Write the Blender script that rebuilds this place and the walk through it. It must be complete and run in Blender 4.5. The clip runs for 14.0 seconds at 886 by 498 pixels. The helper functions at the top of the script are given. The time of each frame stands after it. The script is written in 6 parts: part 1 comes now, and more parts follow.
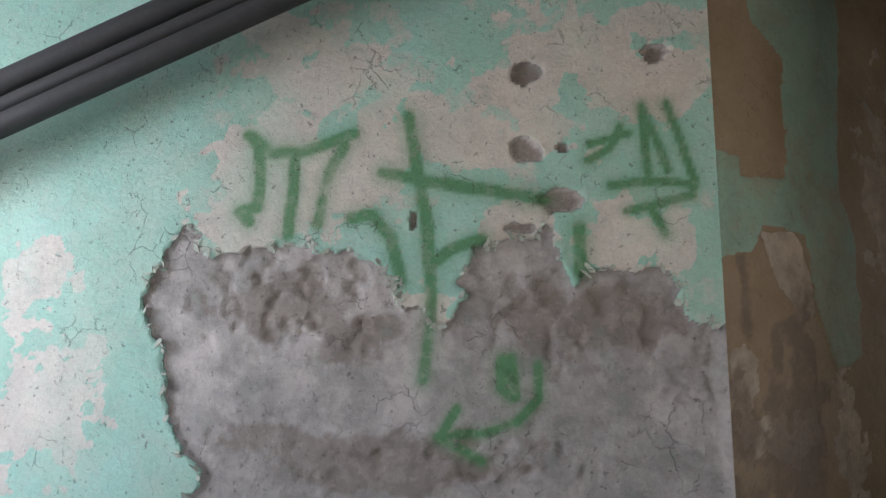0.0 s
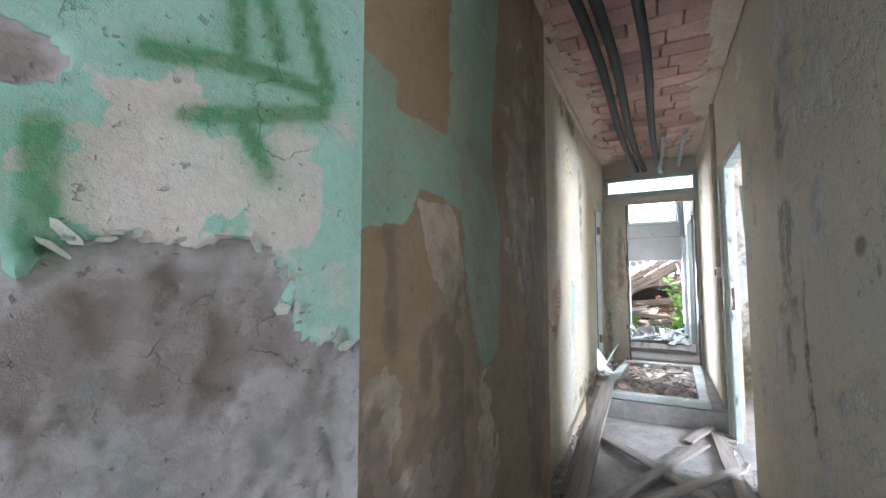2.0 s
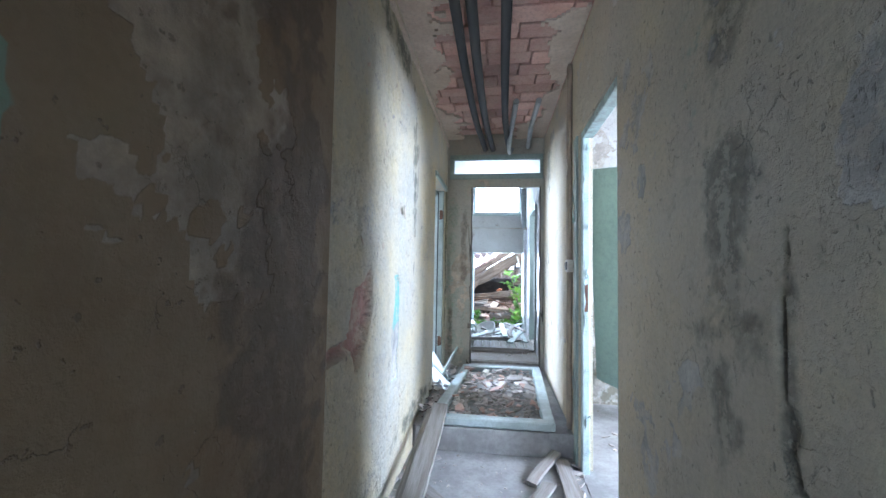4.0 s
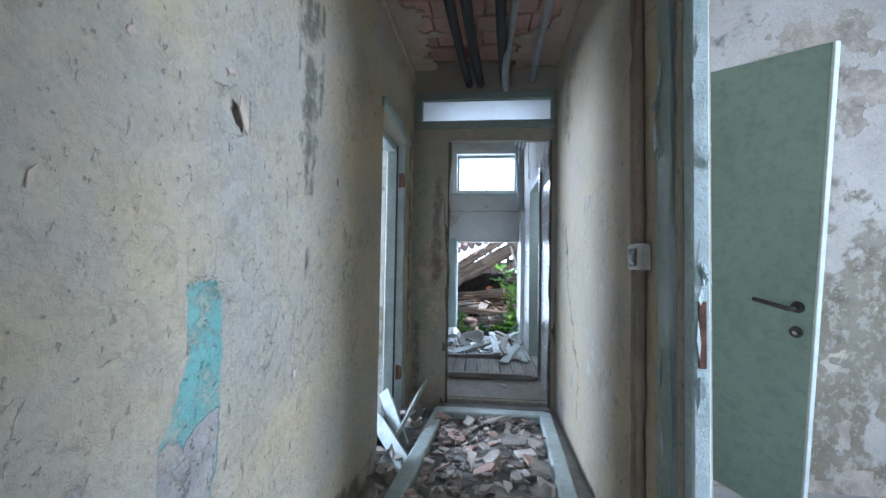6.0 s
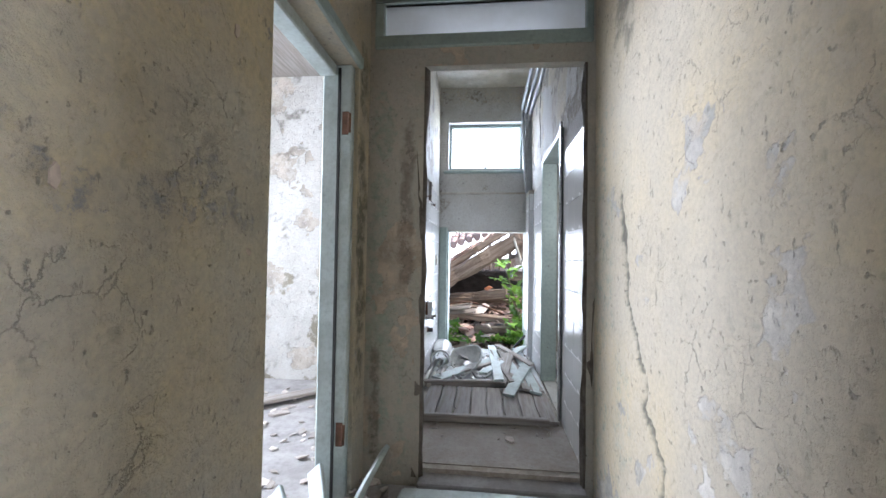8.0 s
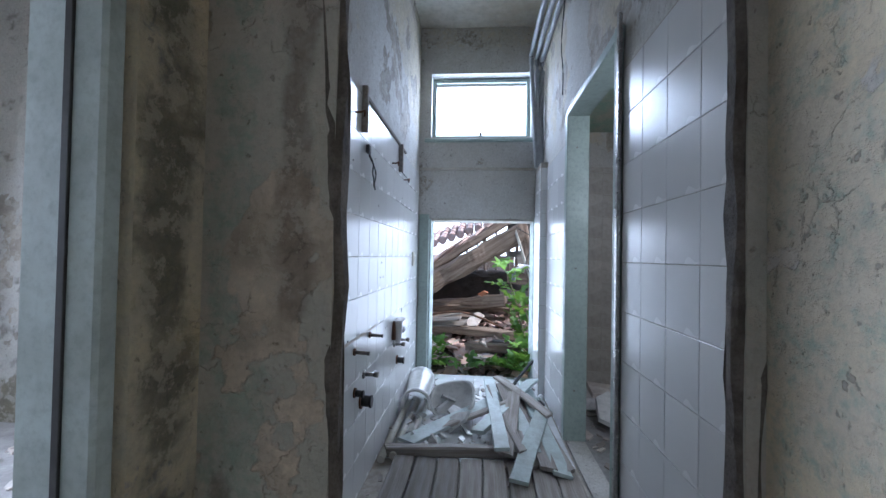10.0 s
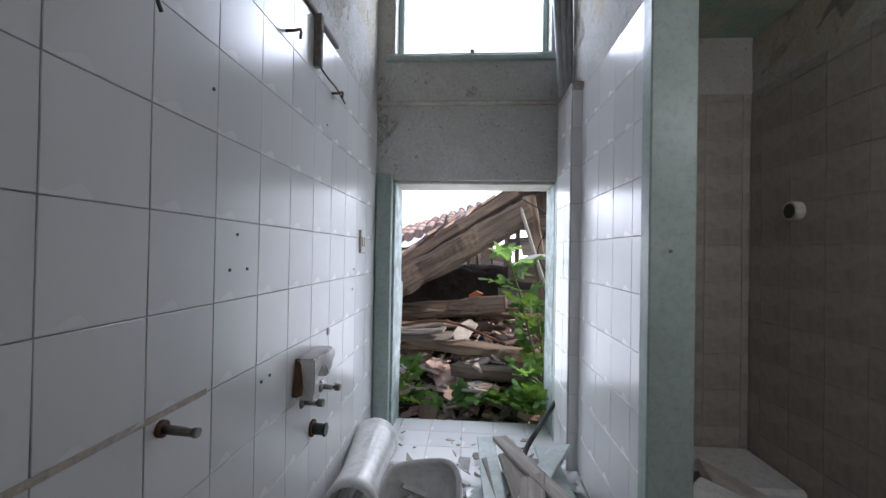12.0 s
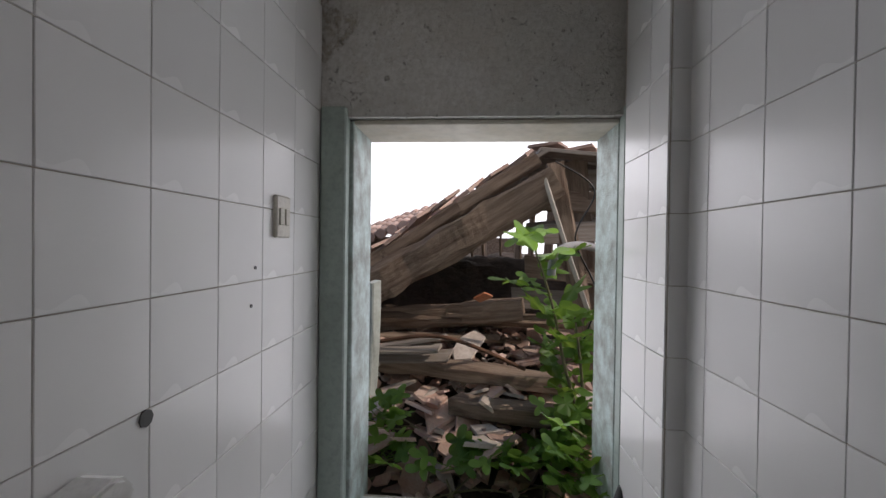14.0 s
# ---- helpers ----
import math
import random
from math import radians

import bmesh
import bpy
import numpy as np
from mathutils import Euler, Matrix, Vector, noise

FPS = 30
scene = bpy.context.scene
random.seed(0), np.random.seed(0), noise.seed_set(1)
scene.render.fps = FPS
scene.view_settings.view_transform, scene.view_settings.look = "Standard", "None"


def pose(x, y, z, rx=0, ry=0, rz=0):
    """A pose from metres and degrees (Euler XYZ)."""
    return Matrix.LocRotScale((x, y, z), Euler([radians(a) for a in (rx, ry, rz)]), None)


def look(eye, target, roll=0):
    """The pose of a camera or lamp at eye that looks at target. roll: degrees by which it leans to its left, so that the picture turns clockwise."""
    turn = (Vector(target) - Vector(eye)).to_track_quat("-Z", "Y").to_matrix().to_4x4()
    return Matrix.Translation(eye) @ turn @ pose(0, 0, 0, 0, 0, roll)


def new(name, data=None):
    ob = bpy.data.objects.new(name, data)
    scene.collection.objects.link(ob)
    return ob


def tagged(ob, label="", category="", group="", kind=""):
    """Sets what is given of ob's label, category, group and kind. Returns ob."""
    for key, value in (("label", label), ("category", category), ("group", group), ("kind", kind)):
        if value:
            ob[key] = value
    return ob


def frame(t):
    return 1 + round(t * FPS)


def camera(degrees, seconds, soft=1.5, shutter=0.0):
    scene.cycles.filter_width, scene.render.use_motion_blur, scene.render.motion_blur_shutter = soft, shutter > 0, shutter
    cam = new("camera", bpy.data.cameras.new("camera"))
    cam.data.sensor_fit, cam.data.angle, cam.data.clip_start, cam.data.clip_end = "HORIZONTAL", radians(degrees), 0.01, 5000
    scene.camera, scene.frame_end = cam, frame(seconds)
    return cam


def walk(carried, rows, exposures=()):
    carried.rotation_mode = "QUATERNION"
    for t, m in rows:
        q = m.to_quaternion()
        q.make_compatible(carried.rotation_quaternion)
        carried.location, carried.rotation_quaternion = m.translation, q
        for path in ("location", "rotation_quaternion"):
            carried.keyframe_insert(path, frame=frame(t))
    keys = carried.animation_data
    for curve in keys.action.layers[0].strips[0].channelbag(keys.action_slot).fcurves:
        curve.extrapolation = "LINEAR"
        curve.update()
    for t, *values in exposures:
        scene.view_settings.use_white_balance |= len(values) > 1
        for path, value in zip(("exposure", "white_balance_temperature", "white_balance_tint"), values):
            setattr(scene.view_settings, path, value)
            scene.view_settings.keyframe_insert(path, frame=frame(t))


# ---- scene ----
cam = camera(94.0, 14.0)
METRES, EYE, TILT, LEAN, TURN = 9.4, 1.42, 0.0, 0.0, -22.2
ROWS = [
    (0.0, 0.0, 0.0, 0.0, -0.05, 5.7, -0.52),
    (0.5, 0.0114, 0.0263, 0.0015, -6.02, 5.2, 0.04),
    (1.0, 0.0267, 0.044, 0.0025, -17.87, 4.69, 0.47),
    (1.5, 0.0479, 0.0633, 0.0025, -30.25, 4.33, 0.26),
    (2.0, 0.0655, 0.0812, 0.0024, -40.56, 4.02, -0.01),
    (2.5, 0.0866, 0.0987, 0.0038, -50.6, 3.66, -0.19),
    (3.0, 0.1218, 0.1123, 0.0005, -58.12, 3.37, -0.58),
    (3.5, 0.1559, 0.1248, 0.0022, -59.99, 3.11, -0.83),
    (6.0, 0.3754, 0.2125, 0.0047, -61.91, 1.89, -0.9),
    (6.5, 0.4081, 0.2274, 0.0052, -62.0, 1.73, -0.84),
    (7.0, 0.4445, 0.2403, 0.0008, -62.02, 1.58, -0.88),
    (7.5, 0.4771, 0.2521, 0.0023, -61.92, 1.42, -0.86),
    (10.0, 0.6433, 0.3228, 0.0048, -63.02, 0.98, -1.07),
    (10.5, 0.6829, 0.3328, 0.0022, -63.58, 0.92, -1.02),
    (11.0, 0.7167, 0.3453, 0.0022, -63.89, 0.85, -1.04),
    (11.5, 0.7486, 0.3613, 0.0017, -63.92, 0.72, -1.0),
    (12.0, 0.7862, 0.3792, -0.004, -64.06, 0.53, -1.02),
    (12.5, 0.813, 0.3965, -0.0057, -63.9, 0.42, -1.06),
    (13.0, 0.8363, 0.4084, -0.008, -63.63, 0.23, -0.94),
    (13.5, 0.8675, 0.418, -0.0079, -63.53, -0.18, -0.89),
    (14.0, 0.8864, 0.4219, -0.0065, -63.7, -0.62, -0.79),
]
EXPOSURES = [(0.0, 1.35, 6300, 18), (1.0, 1.7, 6300, 18), (1.5, 1.8, 6000, 16), (2.2, 1.9, 5600, 13), (3.0, 2.1, 5200, 11), (3.7, 1.9, 5000, 10), (6.0, 0.55, 5100, 10), (7.5, 1.1, 5800, 16), (10.0, 0.5, 5200, 15), (11.0, 0.45, 5400, 17), (12.5, -0.3, 6200, 18), (14.0, -0.75, 6600, 20)]
SKY_GLOW = 3.0
walk(cam, [(t, pose(0, 0, EYE, TILT, LEAN, TURN) @ pose(METRES * x, METRES * y, METRES * z, 90 + pitch, roll, yaw)) for t, x, y, z, yaw, pitch, roll in ROWS], EXPOSURES)

# ---- world, sun, daylight in the windows, added fill lamps ----
world = bpy.data.worlds.new("sky")
scene.world = world
world.use_nodes = True
sky = world.node_tree.nodes.new("ShaderNodeTexSky")
sky.sky_type, sky.sun_disc = "NISHITA", False
sky.sun_elevation, sky.sun_rotation = radians(40), radians(194)
background = world.node_tree.nodes["Background"]
background.inputs["Strength"].default_value = 0.15
world.node_tree.links.new(sky.outputs[0], background.inputs["Color"])
sun = new("sun", bpy.data.lights.new("sun", "SUN"))
sun.data.energy, sun.data.angle, sun.data.color = 3.5, radians(0.6), (1.0, 0.88, 0.72)
sun.matrix_world = look((-2, -8, 7), (0, 0, 0))


def area_lamp(name, eye, target, w, h, watts, color):
    lamp = new(name, bpy.data.lights.new(name, "AREA"))
    lamp.data.shape, lamp.data.size, lamp.data.size_y = "RECTANGLE", w, h
    lamp.data.energy, lamp.data.color = watts, color
    lamp.matrix_world = look(eye, target)
    return lamp


area_lamp("daylight_entry_window", (-2.98, 1.8, 1.55), (0, 1.8, 1.4), 1.5, 1.5, 35, (0.88, 0.94, 1.0))
# added fill lamp in an invented south opening, brightens the wall end
area_lamp("fill_entry_south", (0.4, -2.98, 1.9), (0.4, 0, 1.7), 1.5, 1.5, 6, (0.95, 0.97, 1.0))
area_lamp("daylight_left_room", (7.5, 4.45, 1.9), (6.9, 0.5, 1.4), 1.3, 1.5, 150, (0.95, 0.98, 1.0))
area_lamp("daylight_right_room", (4.2, -3.45, 1.9), (4.6, 0, 1.4), 1.6, 1.5, 125, (0.97, 0.98, 1.0))
# added fill lamp for the dark shower room, no known window there
area_lamp("fill_shower_west", (8.22, -0.62, 2.1), (9.6, -0.65, 1.2), 0.5, 0.5, 7, (1.0, 0.97, 0.92))
area_lamp("daylight_fanlight", (10.98, 0.52, 3.0), (8, 0.52, 1.6), 0.9, 0.5, 13, (0.84, 0.92, 1.0))
area_lamp("daylight_far_door", (11.12, 0.5, 1.2), (8, 0.5, 1.2), 0.95, 1.4, 9, (0.92, 0.97, 1.0))

# ---- numeric noise, used for wear masks and relief ----


def value_noise(x, y, seed):
    xi, yi = np.floor(x).astype(np.int64), np.floor(y).astype(np.int64)
    fx, fy = x - xi, y - yi
    fx, fy = fx * fx * (3 - 2 * fx), fy * fy * (3 - 2 * fy)

    def rnd(a, b):
        n = (a * 374761393 + b * 668265263 + seed * 1274126177) & 0x7FFFFFFF
        n = ((n ^ (n >> 13)) * 1274126177) & 0x7FFFFFFF
        return ((n ^ (n >> 16)) & 0xFFFF) / 65535.0

    a, b, c, d = rnd(xi, yi), rnd(xi + 1, yi), rnd(xi, yi + 1), rnd(xi + 1, yi + 1)
    return (a * (1 - fx) + b * fx) * (1 - fy) + (c * (1 - fx) + d * fx) * fy


def fbm(x, y, scale, seed, octaves=5, gain=0.55):
    total, amp, norm = np.zeros_like(x), 1.0, 0.0
    for i in range(octaves):
        total += amp * value_noise(x * scale, y * scale, seed + i * 17)
        norm += amp
        amp, scale = amp * gain, scale * 2.03
    return total / norm


def soft(x, lo, hi):
    k = np.clip((x - lo) / (hi - lo), 0, 1)
    return k * k * (3 - 2 * k)


def blobs(u, v, items, seed, rough=0.9):
    """One where the point is inside any of the ragged ellipses (u, v, ru, rv)."""
    best = np.full_like(u, -9.0)
    for bu, bv, ru, rv in items:
        best = np.maximum(best, 1 - np.sqrt(((u - bu) / ru) ** 2 + ((v - bv) / rv) ** 2))
    return best + (fbm(u, v, 7, seed, 6, 0.62) - 0.5) * rough * 1.6


def patch(u, v, outline, seed, ragged=0.06):
    """Distance inside a ragged patch with the given outline, negative outside it."""
    pu, pv = u + (fbm(u, v, 6, seed, 5, 0.62) - 0.5) * ragged * 2, v + (fbm(u, v, 6, seed + 3, 5, 0.62) - 0.5) * ragged * 2
    best, inside = np.full_like(u, 9.0), np.zeros(u.shape, bool)
    for (ax, ay), (bx, by) in zip(outline, outline[1:] + outline[:1]):
        k = np.clip(((pu - ax) * (bx - ax) + (pv - ay) * (by - ay)) / ((bx - ax) ** 2 + (by - ay) ** 2), 0, 1)
        best = np.minimum(best, np.hypot(pu - ax - k * (bx - ax), pv - ay - k * (by - ay)))
        if ay != by:
            inside ^= ((ay > pv) != (by > pv)) & (pu < (bx - ax) * (pv - ay) / (by - ay) + ax)
    return np.where(inside, best, -best)


def strokes(u, v, lines, radius):
    best = np.full_like(u, 9.0)
    for line in lines:
        for (ax, ay), (bx, by) in zip(line, line[1:]):
            k = np.clip(((u - ax) * (bx - ax) + (v - ay) * (by - ay)) / ((bx - ax) ** 2 + (by - ay) ** 2), 0, 1)
            best = np.minimum(best, np.hypot(u - ax - k * (bx - ax), v - ay - k * (by - ay)))
    return 1 - soft(best, radius * 0.3, radius)


# ---- materials ----


def material(name):
    m = bpy.data.materials.new(name)
    m.use_nodes = True
    t = m.node_tree
    return m, t, t.nodes["Principled BSDF"]


def node(t, kind, **inputs):
    n = t.nodes.new(kind)
    for key, value in inputs.items():
        n.inputs[key.replace("_", " ")].default_value = value
    return n


def coords(t):
    return t.nodes.new("ShaderNodeTexCoord").outputs["Object"]


def noise_out(t, where, scale, detail=6.0, rough=0.6):
    n = node(t, "ShaderNodeTexNoise", Scale=scale, Detail=detail, Roughness=rough)
    t.links.new(where, n.inputs["Vector"])
    return n.outputs["Fac"]


def span(t, value, lo, hi, a=0.0, b=1.0):
    n = t.nodes.new("ShaderNodeMapRange")
    n.interpolation_type = "SMOOTHSTEP"
    for i, x in ((1, lo), (2, hi), (3, a), (4, b)):
        n.inputs[i].default_value = x
    t.links.new(value, n.inputs[0])
    return n.outputs[0]


def mix(t, fac, a, b, how="MIX"):
    n = t.nodes.new("ShaderNodeMix")
    n.data_type, n.blend_type = "RGBA", how
    for socket, x in ((n.inputs[0], fac), (n.inputs[6], a), (n.inputs[7], b)):
        if isinstance(x, (float, int)):
            socket.default_value = x
        elif isinstance(x, tuple):
            socket.default_value = (*x, 1)
        else:
            t.links.new(x, socket)
    return n.outputs[2]


def maths(t, op, a, b):
    n = t.nodes.new("ShaderNodeMath")
    n.operation = op
    for i, x in enumerate((a, b)):
        if isinstance(x, (float, int)):
            n.inputs[i].default_value = x
        else:
            t.links.new(x, n.inputs[i])
    return n.outputs[0]


def bump(t, bsdf, height, strength, distance):
    b = node(t, "ShaderNodeBump", Strength=strength, Distance=distance)
    t.links.new(height, b.inputs["Height"])
    t.links.new(b.outputs[0], bsdf.inputs["Normal"])


def wall_material(name, base, base2, coat, plaster, stain, spray=(0.07, 0.2, 0.06), gloss=0.75, wash_tone=None, speck=1.0, deep=0.014, crazed=False):
    """Painted plaster. Mask channels: red shows the coat, green bare plaster, blue a stain, alpha sprayed paint."""
    m, t, p = material(name)
    c = coords(t)
    at = t.nodes.new("ShaderNodeAttribute")
    at.attribute_name = "wear"
    parts = t.nodes.new("ShaderNodeSeparateColor")
    t.links.new(at.outputs["Color"], parts.inputs[0])
    big, mid, fine = noise_out(t, c, 1.3), noise_out(t, c, 6.0, 8.0, 0.7), noise_out(t, c, 55.0, 6.0, 0.7)
    jitter = maths(t, "MULTIPLY", maths(t, "SUBTRACT", noise_out(t, c, 28.0, 6.0, 0.7), 0.5), 0.9 * speck)
    col = mix(t, span(t, big, 0.35, 0.65), base, base2)
    col = mix(t, span(t, maths(t, "ADD", parts.outputs[0], jitter), 0.35, 0.65), col, mix(t, span(t, mid, 0.3, 0.7), coat, tuple(x * 0.8 for x in coat)))
    wash = maths(t, "MULTIPLY", span(t, noise_out(t, c, 2.3, 7.0, 0.65), 0.42, 0.68), 0.55)
    col = mix(t, wash, col, wash_tone or tuple(x * 0.88 for x in base2))
    bare = span(t, maths(t, "ADD", parts.outputs[1], jitter), 0.42, 0.58)
    col = mix(t, bare, col, mix(t, span(t, big, 0.4, 0.62), mix(t, span(t, mid, 0.35, 0.65), plaster, tuple(x * 0.6 for x in plaster)), mix(t, span(t, mid, 0.4, 0.6), tuple(x * 1.35 for x in plaster), plaster)))
    col = mix(t, maths(t, "MULTIPLY", span(t, maths(t, "ADD", parts.outputs[2], jitter), 0.1, 1.0), 0.85), col, stain)
    col = mix(t, at.outputs["Alpha"], col, spray)
    col = mix(t, span(t, fine, 0.3, 0.75, 0.0, 0.35 * speck), col, tuple(x * 0.6 for x in plaster), "MIX")
    col = mix(t, span(t, mid, 0.55, 0.75, 0.0, 0.3), col, tuple(x * 0.55 for x in base2))
    # fine cracks where the paint has crazed, and small pits
    bent = t.nodes.new("ShaderNodeMix")
    bent.data_type = "VECTOR"
    bent.inputs[0].default_value = 0.12
    wobble = node(t, "ShaderNodeTexNoise", Scale=5.0, Detail=6.0, Roughness=0.7)
    t.links.new(c, wobble.inputs["Vector"])
    t.links.new(c, bent.inputs[4])
    t.links.new(wobble.outputs["Color"], bent.inputs[5])
    cells = node(t, "ShaderNodeTexVoronoi", Scale=9.0)
    cells.feature = "DISTANCE_TO_EDGE"
    t.links.new(bent.outputs[1], cells.inputs["Vector"])
    where = span(t, noise_out(t, c, 4.5, 5.0, 0.65), 0.53, 0.64)
    crack = maths(t, "MULTIPLY", span(t, cells.outputs["Distance"], 0.0, 0.022, 1.0, 0.0), where)
    pit = span(t, noise_out(t, c, 38.0, 3.0, 0.5), 0.66, 0.72)
    if crazed:
        tall = t.nodes.new("ShaderNodeMapping")
        tall.inputs["Scale"].default_value = (1.0, 1.0, 0.4)
        t.links.new(c, tall.inputs["Vector"])
        pit = maths(t, "MAXIMUM", pit, span(t, noise_out(t, tall.outputs[0], 42.0, 5.0, 0.65), 0.62, 0.7))
    flaw = maths(t, "MAXIMUM", crack, pit)
    col = mix(t, maths(t, "MULTIPLY", flaw, 0.55 if crazed else 0.5), col, tuple(x * 0.3 for x in plaster))
    blotch = span(t, noise_out(t, c, 11.0, 7.0, 0.72), 0.51, 0.57, 0.0, 0.5 * speck * speck)
    col = mix(t, blotch, col, tuple(0.5 * x + 0.5 * y for x, y in zip(plaster, coat if wash_tone else base)))
    t.links.new(col, p.inputs["Base Color"])
    t.links.new(span(t, fine, 0.3, 0.7, gloss - 0.12, min(1.0, gloss + 0.15)), p.inputs["Roughness"])
    height = maths(t, "ADD", maths(t, "MULTIPLY", fine, 0.35), maths(t, "SUBTRACT", mid, maths(t, "MULTIPLY", bare, 0.5)))
    flaky = span(t, noise_out(t, c, 19.0, 5.0, 0.75), 0.45, 0.72)
    bump(t, p, maths(t, "ADD", height, maths(t, "SUBTRACT", maths(t, "MULTIPLY", flaky, 0.22), maths(t, "ADD", maths(t, "MULTIPLY", flaw, 0.6), maths(t, "MULTIPLY", blotch, 0.35)))), 0.75, deep)
    return m


def plain_material(name, a, b, scale=8.0, gloss=0.6, metal=0.0, relief=0.3, stretch=None, each=0.0, depth=0.004, fleck=0.45):
    """Two mixed tones with grain; stretch drags the grain along an axis, each varies whole objects and islands."""
    m, t, p = material(name)
    c = coords(t)
    if stretch:
        s = t.nodes.new("ShaderNodeMapping")
        s.inputs["Scale"].default_value = stretch
        t.links.new(c, s.inputs["Vector"])
        c = s.outputs[0]
    coarse, fine = noise_out(t, c, scale, 6.0, 0.65), noise_out(t, c, scale * 9, 5.0, 0.7)
    col = mix(t, span(t, coarse, 0.32, 0.68), a, b)
    col = mix(t, span(t, fine, 0.4, 0.75, 0.0, fleck), col, tuple(x * 0.5 for x in a))
    if each:
        info, geo = t.nodes.new("ShaderNodeObjectInfo"), t.nodes.new("ShaderNodeNewGeometry")
        r = maths(t, "FRACT", maths(t, "ADD", info.outputs["Random"], geo.outputs["Random Per Island"]), 0.0)
        hsv = t.nodes.new("ShaderNodeHueSaturation")
        t.links.new(col, hsv.inputs["Color"])
        t.links.new(span(t, r, 0.0, 1.0, 1 - each, 1 + each), hsv.inputs["Value"])
        col = hsv.outputs[0]
    t.links.new(col, p.inputs["Base Color"])
    p.inputs["Metallic"].default_value = metal
    t.links.new(span(t, coarse, 0.3, 0.7, max(0.02, gloss - 0.1), min(1.0, gloss + 0.1)), p.inputs["Roughness"])
    if relief:
        bump(t, p, maths(t, "ADD", coarse, maths(t, "MULTIPLY", fine, 0.4)), relief, depth)
    return m


MINT, CREAM, RENDER = (0.28, 0.49, 0.39), (0.62, 0.57, 0.50), (0.36, 0.33, 0.31)
M_GRAFFITI = wall_material("mint_paint_over_render", MINT, (0.33, 0.58, 0.49), CREAM, RENDER, (0.17, 0.135, 0.11), (0.045, 0.2, 0.065), wash_tone=(0.42, 0.56, 0.46), speck=0.55, deep=0.011)
M_PILLAR = wall_material("brown_and_mint_plaster", (0.26, 0.18, 0.10), (0.36, 0.28, 0.18), (0.27, 0.44, 0.34), (0.46, 0.38, 0.29), (0.14, 0.10, 0.07), speck=0.6, deep=0.009)
M_CREAM = wall_material("cream_corridor_plaster", (0.66, 0.56, 0.34), (0.56, 0.54, 0.46), (0.25, 0.58, 0.54), (0.52, 0.50, 0.47), (0.07, 0.075, 0.05), (0.48, 0.24, 0.2), deep=0.03, crazed=True)
M_TAN = wall_material("tan_corridor_plaster", (0.62, 0.52, 0.34), (0.54, 0.48, 0.37), (0.33, 0.42, 0.34), (0.50, 0.47, 0.42), (0.07, 0.07, 0.05), deep=0.015, crazed=True)
M_GREYGREEN = wall_material("grey_green_peeling_paint", (0.50, 0.47, 0.40), (0.46, 0.45, 0.38), (0.34, 0.42, 0.34), (0.52, 0.44, 0.34), (0.12, 0.09, 0.07))
M_ROOM = wall_material("mouldy_white_room_plaster", (0.56, 0.56, 0.53), (0.44, 0.43, 0.39), (0.22, 0.20, 0.14), (0.42, 0.38, 0.32), (0.10, 0.09, 0.07))
M_BATHPAINT = wall_material("bathroom_wall_paint", (0.62, 0.62, 0.60), (0.55, 0.54, 0.50), (0.62, 0.56, 0.42), (0.40, 0.36, 0.30), (0.12, 0.10, 0.08))
M_CONCRETE = plain_material("dusty_concrete", (0.42, 0.41, 0.40), (0.28, 0.27, 0.26), 4.0, 0.85, relief=0.6)
M_TILE = plain_material("white_glazed_tile", (0.76, 0.76, 0.755), (0.74, 0.74, 0.74), 0.25, 0.24, relief=0.04, each=0.05, fleck=0.04, depth=0.003)
M_SHOWERTILE = plain_material("dirty_beige_tile", (0.44, 0.41, 0.36), (0.36, 0.33, 0.28), 3.0, 0.4, relief=0.1, each=0.05)
M_GROUT = plain_material("grey_grout", (0.50, 0.46, 0.40), (0.36, 0.32, 0.27), 20.0, 0.9)
M_TERRACOTTA = plain_material("terracotta_blocks", (0.56, 0.33, 0.27), (0.64, 0.45, 0.38), 5.0, 0.85, relief=0.5, each=0.22)
M_SHARD = plain_material("broken_roof_tile", (0.56, 0.36, 0.29), (0.62, 0.50, 0.44), 9.0, 0.85, relief=0.5, each=0.3)
M_CHIP = plain_material("plaster_chips", (0.58, 0.54, 0.50), (0.42, 0.37, 0.33), 9.0, 0.9, relief=0.5, each=0.3)
M_BLACK = plain_material("black_conduit", (0.025, 0.025, 0.027), (0.045, 0.045, 0.045), 14.0, 0.75, relief=0.2)
M_GREYPIPE = plain_material("grey_pvc_pipe", (0.38, 0.40, 0.42), (0.30, 0.31, 0.32), 10.0, 0.45, relief=0.1)
M_OLDWOOD = plain_material("weathered_grey_wood", (0.40, 0.37, 0.34), (0.25, 0.22, 0.19), 5.0, 0.8, stretch=(0.5, 9, 9), relief=0.7, each=0.2, depth=0.006)
M_BEAM = plain_material("rotten_roof_beam", (0.34, 0.27, 0.21), (0.17, 0.12, 0.09), 4.0, 0.9, stretch=(0.6, 8, 8), relief=1.0, each=0.2, depth=0.015)
M_SKIN = plain_material("pale_blue_peeling_skin", (0.58, 0.68, 0.68), (0.44, 0.55, 0.54), 7.0, 0.55, relief=0.8, depth=0.012)
M_PAINTWOOD = plain_material("pale_blue_painted_wood", (0.52, 0.60, 0.59), (0.40, 0.45, 0.43), 5.0, 0.55, stretch=(1, 1, 1), relief=0.4, each=0.08)
M_GREENFRAME = plain_material("grey_green_frame_paint", (0.36, 0.44, 0.40), (0.30, 0.36, 0.33), 4.0, 0.5, relief=0.3, each=0.05)
